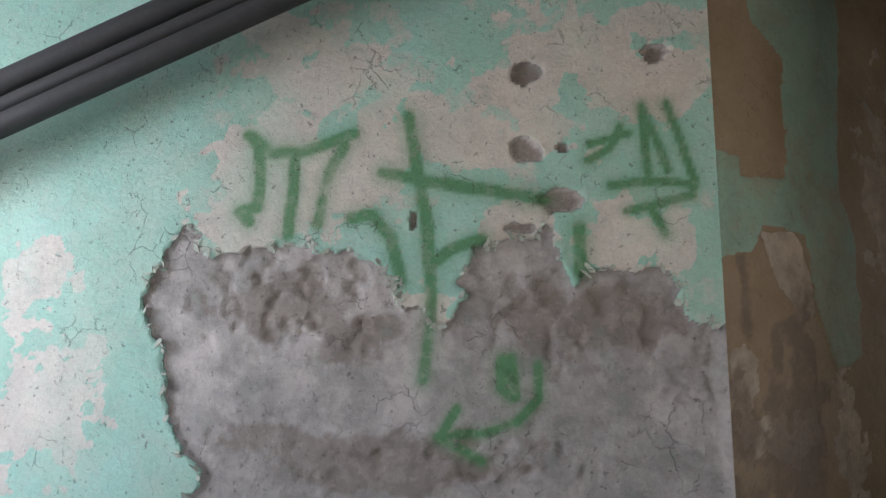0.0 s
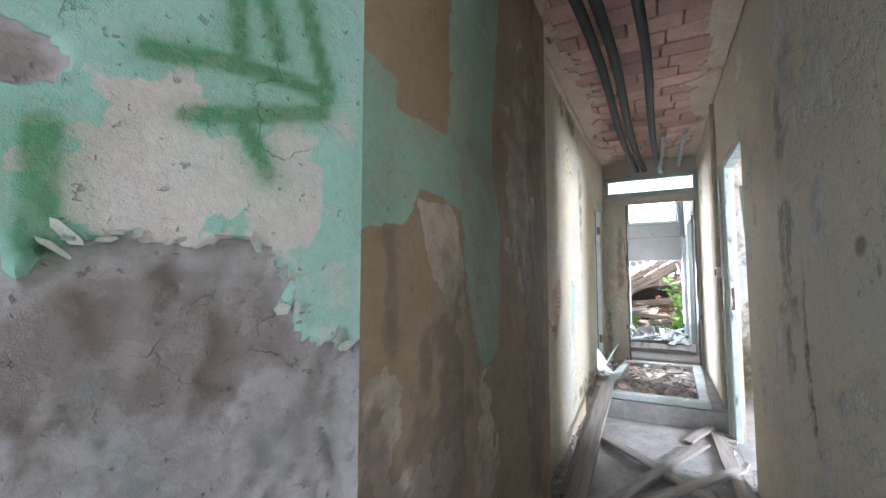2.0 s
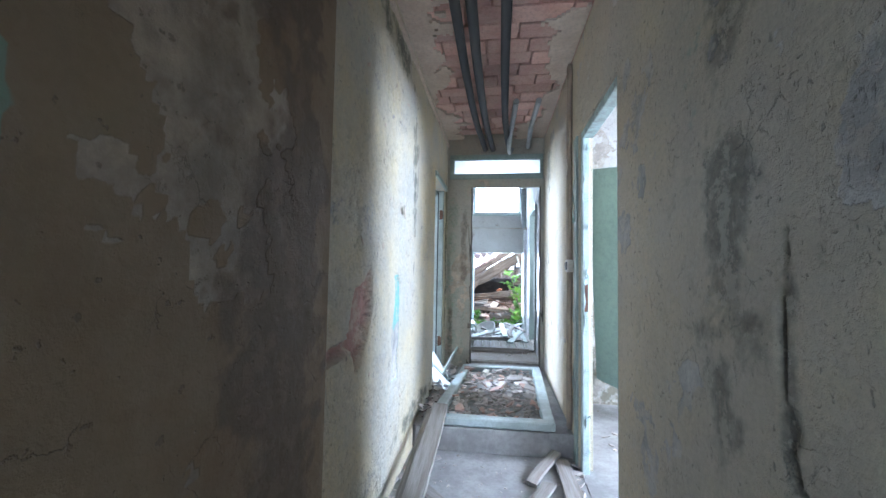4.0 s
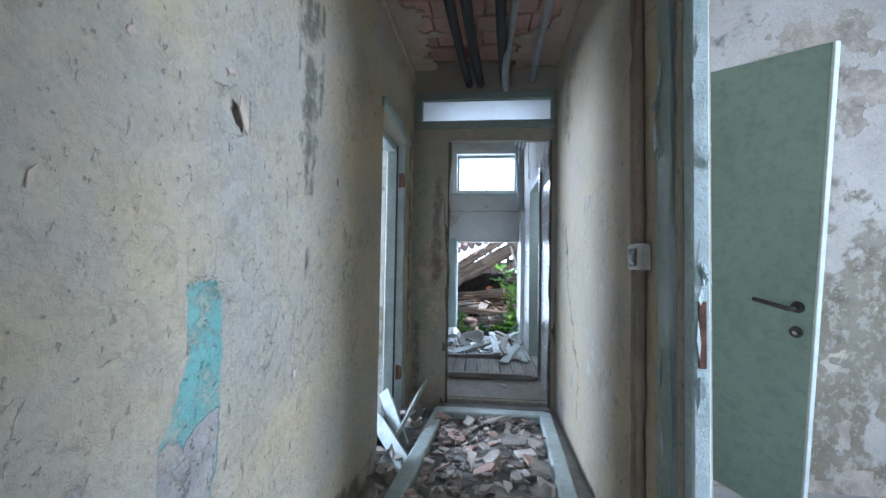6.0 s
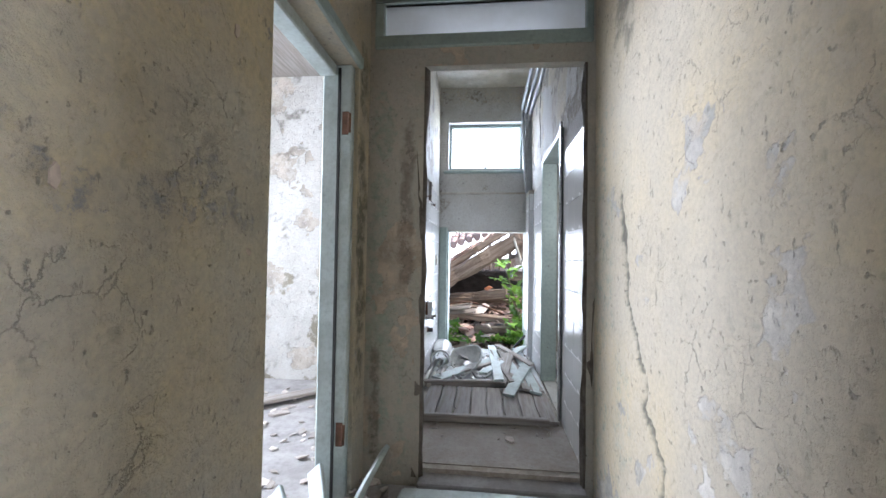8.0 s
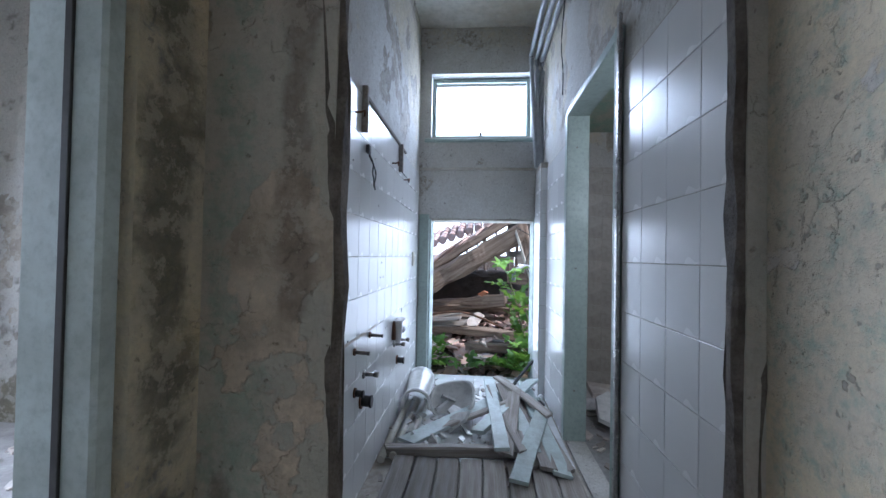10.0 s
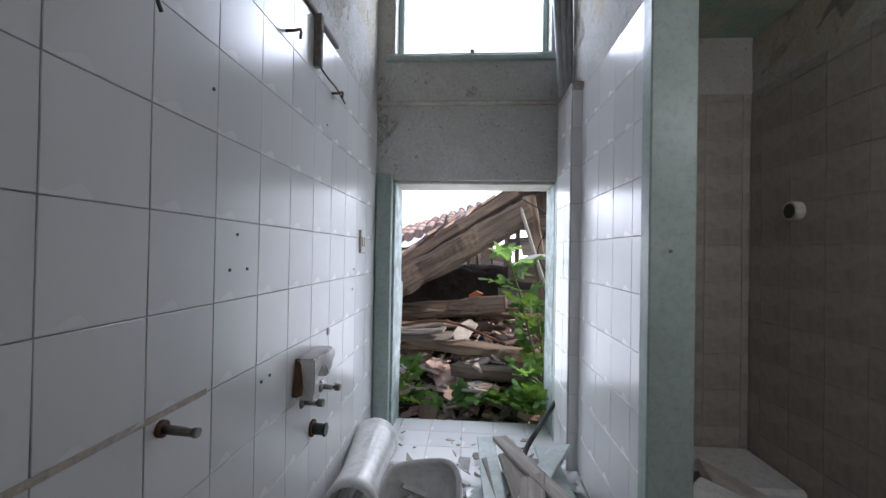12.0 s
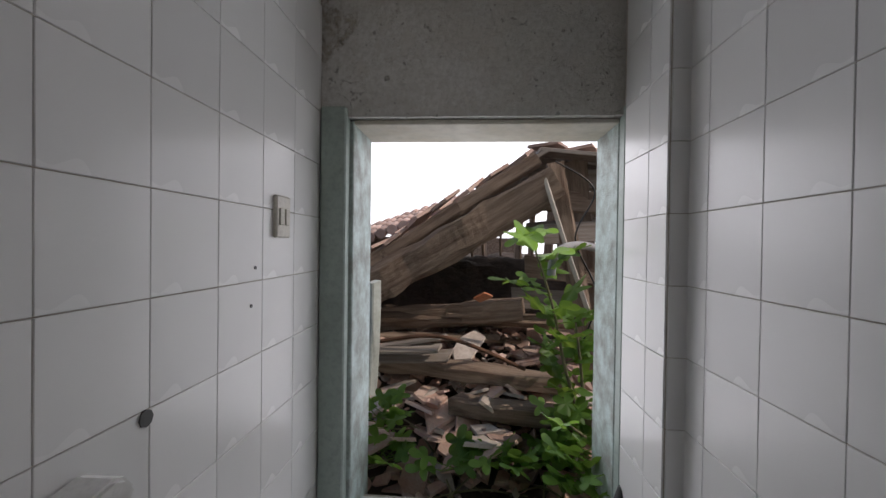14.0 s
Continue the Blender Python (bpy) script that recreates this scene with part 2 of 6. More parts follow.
M_PEEL = plain_material("peeling_turquoise_paint", (0.48, 0.60, 0.58), (0.26, 0.27, 0.24), 9.0, 0.6, relief=0.8, depth=0.01)
M_LEAFDOOR = plain_material("sage_painted_door", (0.25, 0.36, 0.33), (0.22, 0.32, 0.29), 2.5, 0.45, relief=0.1)
M_PORCELAIN = plain_material("white_porcelain", (0.78, 0.78, 0.77), (0.72, 0.72, 0.70), 3.0, 0.12, relief=0.03)
M_METAL = plain_material("dull_tap_metal", (0.30, 0.28, 0.26), (0.18, 0.16, 0.14), 20.0, 0.4, 0.9)
M_CHROME = plain_material("worn_steel", (0.50, 0.49, 0.47), (0.30, 0.29, 0.28), 20.0, 0.32, 1.0)
M_RUST = plain_material("rusty_iron", (0.20, 0.10, 0.06), (0.10, 0.06, 0.04), 15.0, 0.8, 0.3)
M_PLASTIC = plain_material("aged_white_plastic", (0.66, 0.63, 0.56), (0.58, 0.55, 0.48), 8.0, 0.45, relief=0.05)
# black plastic, also used for shade drawn in the post groove and drain mouth
M_DARKPLASTIC_AND_SHADE = plain_material("black_plastic_and_hollow_shade", (0.03, 0.03, 0.03), (0.05, 0.05, 0.05), 12.0, 0.4, relief=0.05)
M_STEM = plain_material("fig_stem", (0.22, 0.20, 0.13), (0.16, 0.16, 0.08), 10.0, 0.8)
M_FLAKE = plain_material("curled_paint_flake", (0.38, 0.46, 0.38), (0.40, 0.36, 0.32), 20.0, 0.7, relief=0.3, each=0.2)
M_MASONRY = plain_material("dark_crumbling_masonry", (0.10, 0.085, 0.07), (0.22, 0.19, 0.16), 14.0, 0.95, relief=1.0, depth=0.02)
M_STAINED = plain_material("stained_ceiling_paint", (0.55, 0.53, 0.47), (0.40, 0.35, 0.27), 1.8, 0.85, relief=0.4, depth=0.01)
M_TORN = plain_material("torn_cream_plaster", (0.66, 0.56, 0.46), (0.55, 0.44, 0.35), 4.0, 0.85, relief=0.5, depth=0.01)
M_TANPIPE = plain_material("brown_overpainted_conduit", (0.36, 0.29, 0.22), (0.28, 0.22, 0.17), 6.0, 0.6, relief=0.3)
M_MINTCEIL = plain_material("flaking_mint_ceiling", (0.30, 0.46, 0.36), (0.52, 0.50, 0.40), 5.0, 0.8, relief=0.6, depth=0.012)
M_EARTH = plain_material("rubble_earth", (0.10, 0.075, 0.06), (0.055, 0.045, 0.035), 3.0, 0.95, relief=1.0, depth=0.03)


def leaf_material():
    m, t, p = material("fig_leaf")
    c = coords(t)
    info = t.nodes.new("ShaderNodeObjectInfo")
    col = mix(t, info.outputs["Random"], (0.055, 0.15, 0.03), (0.17, 0.34, 0.06))
    col = mix(t, span(t, noise_out(t, c, 30.0), 0.4, 0.7, 0.0, 0.4), col, (0.07, 0.17, 0.03))
    t.links.new(col, p.inputs["Base Color"])
    p.inputs["Roughness"].default_value = 0.5
    glow = t.nodes.new("ShaderNodeBsdfTranslucent")
    t.links.new(mix(t, 0.4, col, (0.45, 0.65, 0.08)), glow.inputs["Color"])
    both = t.nodes.new("ShaderNodeMixShader")
    both.inputs[0].default_value = 0.45
    t.links.new(p.outputs[0], both.inputs[1])
    t.links.new(glow.outputs[0], both.inputs[2])
    t.links.new(both.outputs[0], t.nodes["Material Output"].inputs["Surface"])
    return m


M_LEAF = leaf_material()


def frosted_material():
    m, t, p = material("dusty_frosted_glass")
    c = coords(t)
    t.links.new(mix(t, span(t, noise_out(t, c, 5.0), 0.3, 0.7), (0.86, 0.88, 0.88), (0.74, 0.74, 0.72)), p.inputs["Base Color"])
    p.inputs["Roughness"].default_value = 0.5
    p.inputs["Transmission Weight"].default_value = 0.8
    return m


M_FROSTED = frosted_material()

# ---- mesh helpers ----


def mesh_object(name, verts, faces, mat, parent=None, smooth=False):
    me = bpy.data.meshes.new(name)
    me.from_pydata(verts, [], faces)
    me.materials.append(mat)
    if smooth:
        me.shade_smooth()
    ob = new(name, me)
    ob.parent = parent
    return ob


def part(name, bm, mat, parent=None, label="", smooth=False):
    me = bpy.data.meshes.new(name)
    bm.normal_update()
    bm.to_mesh(me)
    bm.free()
    me.materials.append(mat)
    if smooth:
        me.shade_smooth()
    ob = new(name, me)
    ob.parent = parent
    if label:
        ob["label"] = label
    return ob


def empty(name, m=None, label="", category="", group=""):
    ob = new(name)
    ob.empty_display_size = 0.1
    if m is not None:
        ob.matrix_world = m
    return tagged(ob, label, category, group)


def add_box(bm, size, m, bevel=0.0):
    b = bmesh.new()
    bmesh.ops.create_cube(b, size=1.0)
    bmesh.ops.scale(b, vec=size, verts=b.verts)
    if bevel:
        bmesh.ops.bevel(b, geom=b.edges[:], offset=bevel, segments=1, affect="EDGES")
    bmesh.ops.transform(b, matrix=m, verts=b.verts)
    me = bpy.data.meshes.new("tmp")
    b.to_mesh(me)
    b.free()
    bm.from_mesh(me)
    bpy.data.meshes.remove(me)
    return bm


def box(lo, hi, bevel=0.003):
    """A bevelled box between two corners."""
    lo, hi = Vector(lo), Vector(hi)
    return add_box(bmesh.new(), hi - lo, Matrix.Translation((lo + hi) / 2), bevel)


def span_matrix(a, b, roll=0.0):
    """A pose at the middle of a and b whose x axis runs from a to b."""
    a, b = Vector(a), Vector(b)
    q = (b - a).to_track_quat("X", "Z").to_matrix().to_4x4()
    return Matrix.Translation((a + b) / 2) @ q @ pose(0, 0, 0, roll)


def board_bm(length, width, thick, seed, warp=0.01, notch=0.03, rough=0.03):
    """A worn board along x: bowed, with splintered ends and softened edges."""
    rnd = random.Random(seed)
    n = max(6, int(length / (0.06 if rough > 0.05 else 0.12)))
    ends = [(rnd.uniform(-notch, notch), rnd.uniform(-notch, notch)) for _ in range(2)]
    verts, faces = [], []
    a, b, ph = rnd.uniform(-warp, warp), rnd.uniform(-warp, warp), rnd.uniform(0, 6)
    c = min(width, thick) * 0.16
    ring = [(-1, -1, c, 0), (-1, -1, 0, c), (-1, 1, 0, -c), (-1, 1, c, 0), (1, 1, -c, 0), (1, 1, 0, -c), (1, -1, 0, c), (1, -1, -c, 0)]
    knots = max(3, int(length / 0.16))
    table = [[(rnd.uniform(-1, 1), rnd.uniform(-1, 1)) for _ in range(knots + 2)] for _ in ring]
    for i in range(n + 1):
        k = i / n
        x = (k - 0.5) * length
        for col, (sy, sz, oy, oz) in enumerate(ring):
            f = k * knots
            g, h = int(f), f - int(f)
            jy, jz = (table[col][g][q] * (1 - h) + table[col][g + 1][q] * h for q in (0, 1))
            xx = x + (ends[0][0 if sy < 0 else 1] if i == 0 else ends[1][0 if sy < 0 else 1] if i == n else 0)
            w = width * (1 + 0.05 * math.sin(ph + k * 9 + sy))
            verts.append((xx, sy * w / 2 + oy + jy * width * rough * (rough > 0.05) + a * math.sin(k * 3.1), sz * thick / 2 + oz + b * math.sin(k * 3.1) + jz * thick * rough))
    for i in range(n):
        for j in range(8):
            faces.append((i * 8 + j, i * 8 + (j + 1) % 8, i * 8 + 8 + (j + 1) % 8, i * 8 + 8 + j))
    faces += [tuple(range(7, -1, -1)), tuple(range(n * 8, n * 8 + 8))]
    bm = bmesh.new()
    vs = [bm.verts.new(v) for v in verts]
    for f in faces:
        bm.faces.new([vs[i] for i in f])
    bmesh.ops.recalc_face_normals(bm, faces=bm.faces[:])
    return bm


def board(name, a, b, width, thick, mat, label, category="plank", group="", seed=0, roll=0.0, warp=0.01):
    rough = 0.1 if mat is M_BEAM else 0.03
    m = span_matrix(a, b, roll)
    ob = part(name, board_bm((Vector(b) - Vector(a)).length, width, thick, seed, warp, 0.03, rough), mat)
    ob.matrix_world = m
    return tagged(ob, label, category, group)


def tube_bm(points, radius, sides=12, bm=None, taper=1.0):
    bm = bm or bmesh.new()
    pts = [Vector(p) for p in points]
    rings = []
    for i, p in enumerate(pts):
        d = (pts[min(i + 1, len(pts) - 1)] - pts[max(i - 1, 0)]).normalized()
        q = d.to_track_quat("Z", "Y")
        r = radius * (1 + (taper - 1) * i / (len(pts) - 1))
        rings.append([bm.verts.new(p + q @ Vector((r * math.cos(6.28318 * k / sides), r * math.sin(6.28318 * k / sides), 0))) for k in range(sides)])
    for a, b in zip(rings, rings[1:]):
        for k in range(sides):
            bm.faces.new((a[k], a[(k + 1) % sides], b[(k + 1) % sides], b[k])).smooth = True
    bm.faces.new(rings[0][::-1])
    bm.faces.new(rings[-1])
    return bm


def curve_points(points, n=10):
    """A smooth line through the points."""
    pts = [Vector(p) for p in points]
    out = []
    for i in range(len(pts) - 1):
        p0, p1, p2, p3 = pts[max(i - 1, 0)], pts[i], pts[i + 1], pts[min(i + 2, len(pts) - 1)]
        for k in range(n):
            t = k / n
            out.append(0.5 * (2 * p1 + (p2 - p0) * t + (2 * p0 - 5 * p1 + 4 * p2 - p3) * t * t + (3 * p1 - p0 - 3 * p2 + p3) * t ** 3))
    return out + [pts[-1]]


def wall(name, p0, p1, z0, z1, thick, mat, wear=None, holes=(), step=0.05, label="", relief=0.006, seed=1):
    """A wall whose face runs from p0 to p1 with its front on the right hand, thickness behind it and holes (u0, u1, v0, v1) through it."""
    p0, p1 = np.array(p0, float), np.array(p1, float)
    length = float(np.hypot(*(p1 - p0)))
    along = (p1 - p0) / length
    out = np.array((along[1], -along[0]))

    def lines(lo, hi, cuts, size):
        marks = sorted({lo, hi, *[c for c in cuts if lo < c < hi]})
        vals = [lo]
        for a, b in zip(marks, marks[1:]):
            vals += list(np.linspace(a, b, max(1, int(round((b - a) / size))) + 1))[1:]
        return np.array(vals)

    cu, cv = [c for h in holes for c in h[:2]], [c for h in holes for c in h[2:]]

    def solid(u, v):
        return not any(h[0] < u < h[1] and h[2] < v < h[3] for h in holes)

    us, vs = lines(0, length, cu, step), lines(z0, z1, cv, step)
    uu, vv = np.meshgrid(us, vs, indexing="ij")
    edge = np.minimum(np.minimum(uu, length - uu), np.minimum(vv - z0, z1 - vv))
    for h in holes:
        du = np.maximum(np.maximum(h[0] - uu, uu - h[1]), 0)
        dv = np.maximum(np.maximum(h[2] - vv, vv - h[3]), 0)
        edge = np.minimum(edge, np.hypot(du, dv))
    keep = soft(edge, 0.0, 0.04)
    masks = [np.zeros_like(uu) for _ in range(4)]
    depth = (fbm(uu, vv, 2.5, seed + 90) - 0.5) * relief * 2
    if wear:
        masks, extra = wear(uu, vv)
        depth = depth + extra
    depth = np.where(keep > 0, depth * keep, 0)
    x, y = p0[0] + along[0] * uu + out[0] * depth, p0[1] + along[1] * uu + out[1] * depth
    verts = np.stack([x, y, vv], -1).reshape(-1, 3).tolist()
    nv = len(vs)
    faces = []
    for i in range(len(us) - 1):
        um = (us[i] + us[i + 1]) / 2
        inside = [h for h in holes if h[0] < um < h[1]]
        for j in range(nv - 1):
            vm = (vs[j] + vs[j + 1]) / 2
            if not any(h[2] < vm < h[3] for h in inside):
                a = i * nv + j
                faces.append((a, a + nv, a + nv + 1, a + 1))
    nfront = len(verts)
    # the back, the ends and the reveals
    bu, bv = lines(0, length, cu, 99), lines(z0, z1, cv, 99)

    def at(u, v, back):
        o = out * (-thick if back else 0)
        verts.append((p0[0] + along[0] * u + o[0], p0[1] + along[1] * u + o[1], v))
        return len(verts) - 1

    for i in range(len(bu) - 1):
        for j in range(len(bv) - 1):
            u0, u1, v0, v1 = bu[i], bu[i + 1], bv[j], bv[j + 1]
            if not solid((u0 + u1) / 2, (v0 + v1) / 2):
                continue
            faces.append((at(u0, v0, 1), at(u0, v1, 1), at(u1, v1, 1), at(u1, v0, 1)))
            for (ua, va, ub, vb, nu, nw) in ((u0, v0, u0, v1, -1, 0), (u1, v1, u1, v0, 1, 0), (u1, v0, u0, v0, 0, -1), (u0, v1, u1, v1, 0, 1)):
                cu2, cv2 = (ua + ub) / 2 + nu * 0.001, (va + vb) / 2 + nw * 0.001
                if cu2 < 0 or cu2 > length or cv2 < z0 or cv2 > z1 or not solid(cu2, cv2):
                    faces.append((at(ua, va, 0), at(ub, vb, 0), at(ub, vb, 1), at(ua, va, 1)))
    ob = mesh_object(name, verts, faces, mat)
    col = ob.data.color_attributes.new("wear", "FLOAT_COLOR", "POINT")
    data = np.zeros((len(verts), 4), np.float32)
    data[:nfront] = np.stack([m.reshape(-1) for m in masks], -1)
    col.data.foreach_set("color", data.reshape(-1))
    ob.data.polygons.foreach_set("use_smooth", np.ones(len(faces), bool) & (np.arange(len(faces)) < len(faces)))
    ob.data.set_sharp_from_angle(angle=radians(50))
    return tagged(ob, label, "wall", kind="structure")


def slab(name, lo, hi, mat, label, category="floor"):
    return tagged(part(name, box(lo, hi, 0.0), mat), label, category, kind="structure")


# ---- the shell: walls, floors, ceilings ----
CORNER, WALL_U = (1.62, 1.08), (-0.895, 0.446)
GREY = [(2.4, 1.47), (2.24, 1.66), (2.05, 1.53), (1.78, 1.6), (1.63, 1.61), (1.39, 1.5), (1.19, 1.35), (1.12, 1.22), (1.06, 1.25), (0.99, 1.57), (0.87, 1.63), (0.65, 1.64), (0.6, 1.48), (0.38, 1.52),
        (0.25, 1.5), (0.15, 1.42), (0.09, 1.29), (-0.2, 1.16), (-0.2, -0.2), (2.5, -0.2), (2.08, 0.6), (2.25, 0.84), (2.33, 1.2)]
CHIPS = [(0.62, 1.79, 0.13, 0.06), (0.76, 2.0, 0.09, 0.06), (0.6, 2.01, 0.03, 0.03), (0.22, 2.42, 0.08, 0.05), (0.75, 2.35, 0.08, 0.05), (1.22, 1.71, 0.02, 0.04), (0.78, 1.68, 0.1, 0.03)]
BARE = [(1.66, 2.34, 0.31, 0.29), (1.79, 1.86, 0.31, 0.28), (1.06, 2.07, 0.27, 0.15), (0.45, 2.38, 0.45, 0.23), (0.71, 2.14, 0.26, 0.22), (0.34, 1.64, 0.2, 0.16),
        (0.76, 1.66, 0.14, 0.13), (1.29, 1.31, 0.31, 0.11), (2.91, 1.49, 0.16, 0.15), (2.84, 0.91, 0.29, 0.31), (1.45, 1.93, 0.17, 0.18)]
SPRAY = [[(1.93, 1.71), (1.97, 1.75), (1.9, 1.77), (1.89, 1.88), (1.91, 2.04), (1.96, 2.09)], [(1.94, 2.08), (1.85, 2.01), (1.72, 2.01), (1.6, 2.05), (1.48, 2.09)], [(1.75, 2.0), (1.74, 1.83), (1.76, 1.65)],
         [(1.52, 2.04), (1.58, 1.93), (1.63, 1.7)], [(1.25, 2.16), (1.21, 1.93), (1.16, 1.69), (1.14, 1.41), (1.17, 1.06)], [(1.35, 1.92), (1.2, 1.88), (0.99, 1.85), (0.68, 1.8)],
         [(1.48, 1.72), (1.39, 1.73), (1.31, 1.64), (1.26, 1.45)], [(1.14, 1.52), (1.06, 1.59), (0.94, 1.63)], [(0.85, 1.14), (0.85, 1.03), (0.81, 1.0), (0.82, 1.14)], [(0.55, 1.68), (0.54, 1.5)]]
SPRAY_THIN = [[(0.71, 1.12), (0.71, 0.99), (0.8, 0.9), (0.92, 0.86), (1.11, 0.84)], [(1.03, 0.95), (1.11, 0.83), (0.94, 0.75)], [(0.5, 1.95), (0.41, 2.0), (0.37, 2.09)], [(0.49, 2.02), (0.34, 2.06)], [(0.28, 2.18), (0.27, 1.9)],
              [(0.28, 2.18), (0.19, 1.91)], [(0.18, 2.19), (0.09, 1.87)], [(0.42, 1.85), (0.24, 1.87), (0.09, 1.85), (0.1, 1.81), (0.35, 1.75)], [(0.26, 1.75), (0.21, 1.66)]]


def graffiti_wear(s, v):
    u = 5.0 - s
    grey = np.maximum(soft(patch(u, v, GREY, 3, 0.12) + (fbm(u, v, 13, 9, 4, 0.6) - 0.5) * 0.05, -0.014, 0.014), soft(blobs(u, v, CHIPS, 5, 1.3), -0.05, 0.25))
    cream = soft(blobs(u, v, BARE, 11, 1.7), -0.1, 0.2)
    flakes = soft(fbm(u, v, 5, 31, 6, 0.7), 0.52, 0.6) * soft(v, 0.3, 1.2) * soft(2.6 - u, 0.0, 0.6)
    # sprayed lines: a dense core inside a soft cloud, thinner where the plaster broke away later
    wu, wv = u + (fbm(u, v, 4, 6) - 0.5) * 0.03, v + (fbm(u, v, 4, 7) - 0.5) * 0.03
    core = np.maximum(strokes(wu, wv, SPRAY, 0.036), strokes(wu, wv, SPRAY_THIN, 0.024))
    cloud = np.maximum(strokes(wu, wv, SPRAY, 0.09), strokes(wu, wv, SPRAY_THIN, 0.06))
    spray = (0.95 * core * soft(fbm(u, v, 5, 5), 0.0, 0.56) + 0.3 * cloud) * (1 - 0.35 * grey * soft(v, 1.05, 1.25))
    pits = soft(fbm(u, v, 11, 41, 4, 0.6), 0.48, 0.66) * grey * soft(blobs(u, v, [(0.5, 1.3, 0.4, 0.25), (1.75, 1.4, 0.5, 0.25), (0.15, 1.1, 0.2, 0.2), (0.9, 0.75, 0.6, 0.12)], 43, 0.8), -0.1, 0.3)
    layers = soft(fbm(u, v * 1.6, 3.2, 47, 6, 0.6), 0.5, 0.53) * grey
    depth = -0.017 * grey - 0.002 * cream - 0.013 * pits - 0.006 * layers + (fbm(u, v, 16, 8) - 0.5) * 0.007 * grey
    lip = np.exp(-((grey - 0.35) / 0.2) ** 2) * soft(fbm(u, v, 6, 55), 0.45, 0.6)
    stain = soft(blobs(u, v, [(1.75, 1.36, 0.38, 0.2), (1.45, 1.22, 0.25, 0.14), (0.5, 1.33, 0.42, 0.17), (1.4, 0.75, 0.7, 0.15)], 21, 0.9), 0.0, 0.4) * 0.75 + pits * 0.4 + 0.8 * soft(blobs(u, v, CHIPS, 5, 1.3), 0.1, 0.4)
    return [np.maximum(cream, flakes * 0.5), grey, np.clip(stain * grey, 0, 1), np.clip(spray, 0, 0.9)], depth + lip * 0.014


end = (CORNER[0] + WALL_U[0] * 5.0, CORNER[1] + WALL_U[1] * 5.0)
graffiti_wall = wall("wall_graffiti", end, CORNER, 0, 3.2, 0.25, M_GRAFFITI, graffiti_wear, step=0.0125, label="flaking mint green plaster wall sprayed with green graffiti")


def pillar_wear(u, v):
    x = u + 1.62
    mint = soft(patch(x, v, MINT_STRIP, 61, 0.035), -0.004, 0.008)
    pale = np.maximum(soft(patch(x, v, [(1.86, 1.66), (2.1, 1.7), (2.18, 1.62), (2.26, 1.34), (2.1, 1.3), (1.96, 1.43)], 67, 0.05), -0.01, 0.03), 0.7 * soft(blobs(x, v, [(1.72, 1.1, 0.08, 0.13), (1.95, 0.85, 0.25, 0.12), (2.45, 0.75, 0.12, 0.3), (3.0, 1.9, 0.25, 0.7)], 69, 1.6), 0.05, 0.15))
    dark = soft(blobs(x, v, [(1.93, 1.18, 0.05, 0.12), (2.1, 1.1, 0.12, 0.24), (2.0, 0.85, 0.3, 0.3), (1.7, 0.9, 0.12, 0.3), (1.8, 0.5, 0.3, 0.35), (1.75, 1.4, 0.05, 0.2), (3.3, 1.4, 0.25, 1.6)], 71, 1.5), -0.1, 0.4) * 0.8
    edge = soft(fbm(x, v, 7, 12, 6, 0.7), 0.55, 0.7)
    lip = np.exp(-((mint - 0.4) / 0.25) ** 2) * soft(fbm(x, v, 5, 57), 0.42, 0.58)
    return [mint, pale * (1 - mint), dark * (1 - mint), mint * 0], 0.007 * mint - 0.003 * pale - 0.004 * edge + 0.012 * lip


MINT_STRIP = [(1.55, 1.98), (1.77, 1.99), (1.77, 1.89), (2.08, 1.93), (2.1, 2.21), (2.12, 2.5), (1.9, 2.62), (1.9, 3.3), (2.7, 3.3), (2.5, 1.91), (2.62, 1.66), (2.58, 1.12), (2.37, 1.06), (2.25, 1.36), (2.18, 1.69), (1.89, 1.7), (1.79, 1.59), (1.55, 1.56)]
wall("wall_corridor_thick_end", CORNER, (3.6, 1.11), 0, 3.2, 0.2, M_PILLAR, pillar_wear, step=0.015, label="brown plaster wall end with peeling mint paint strips")


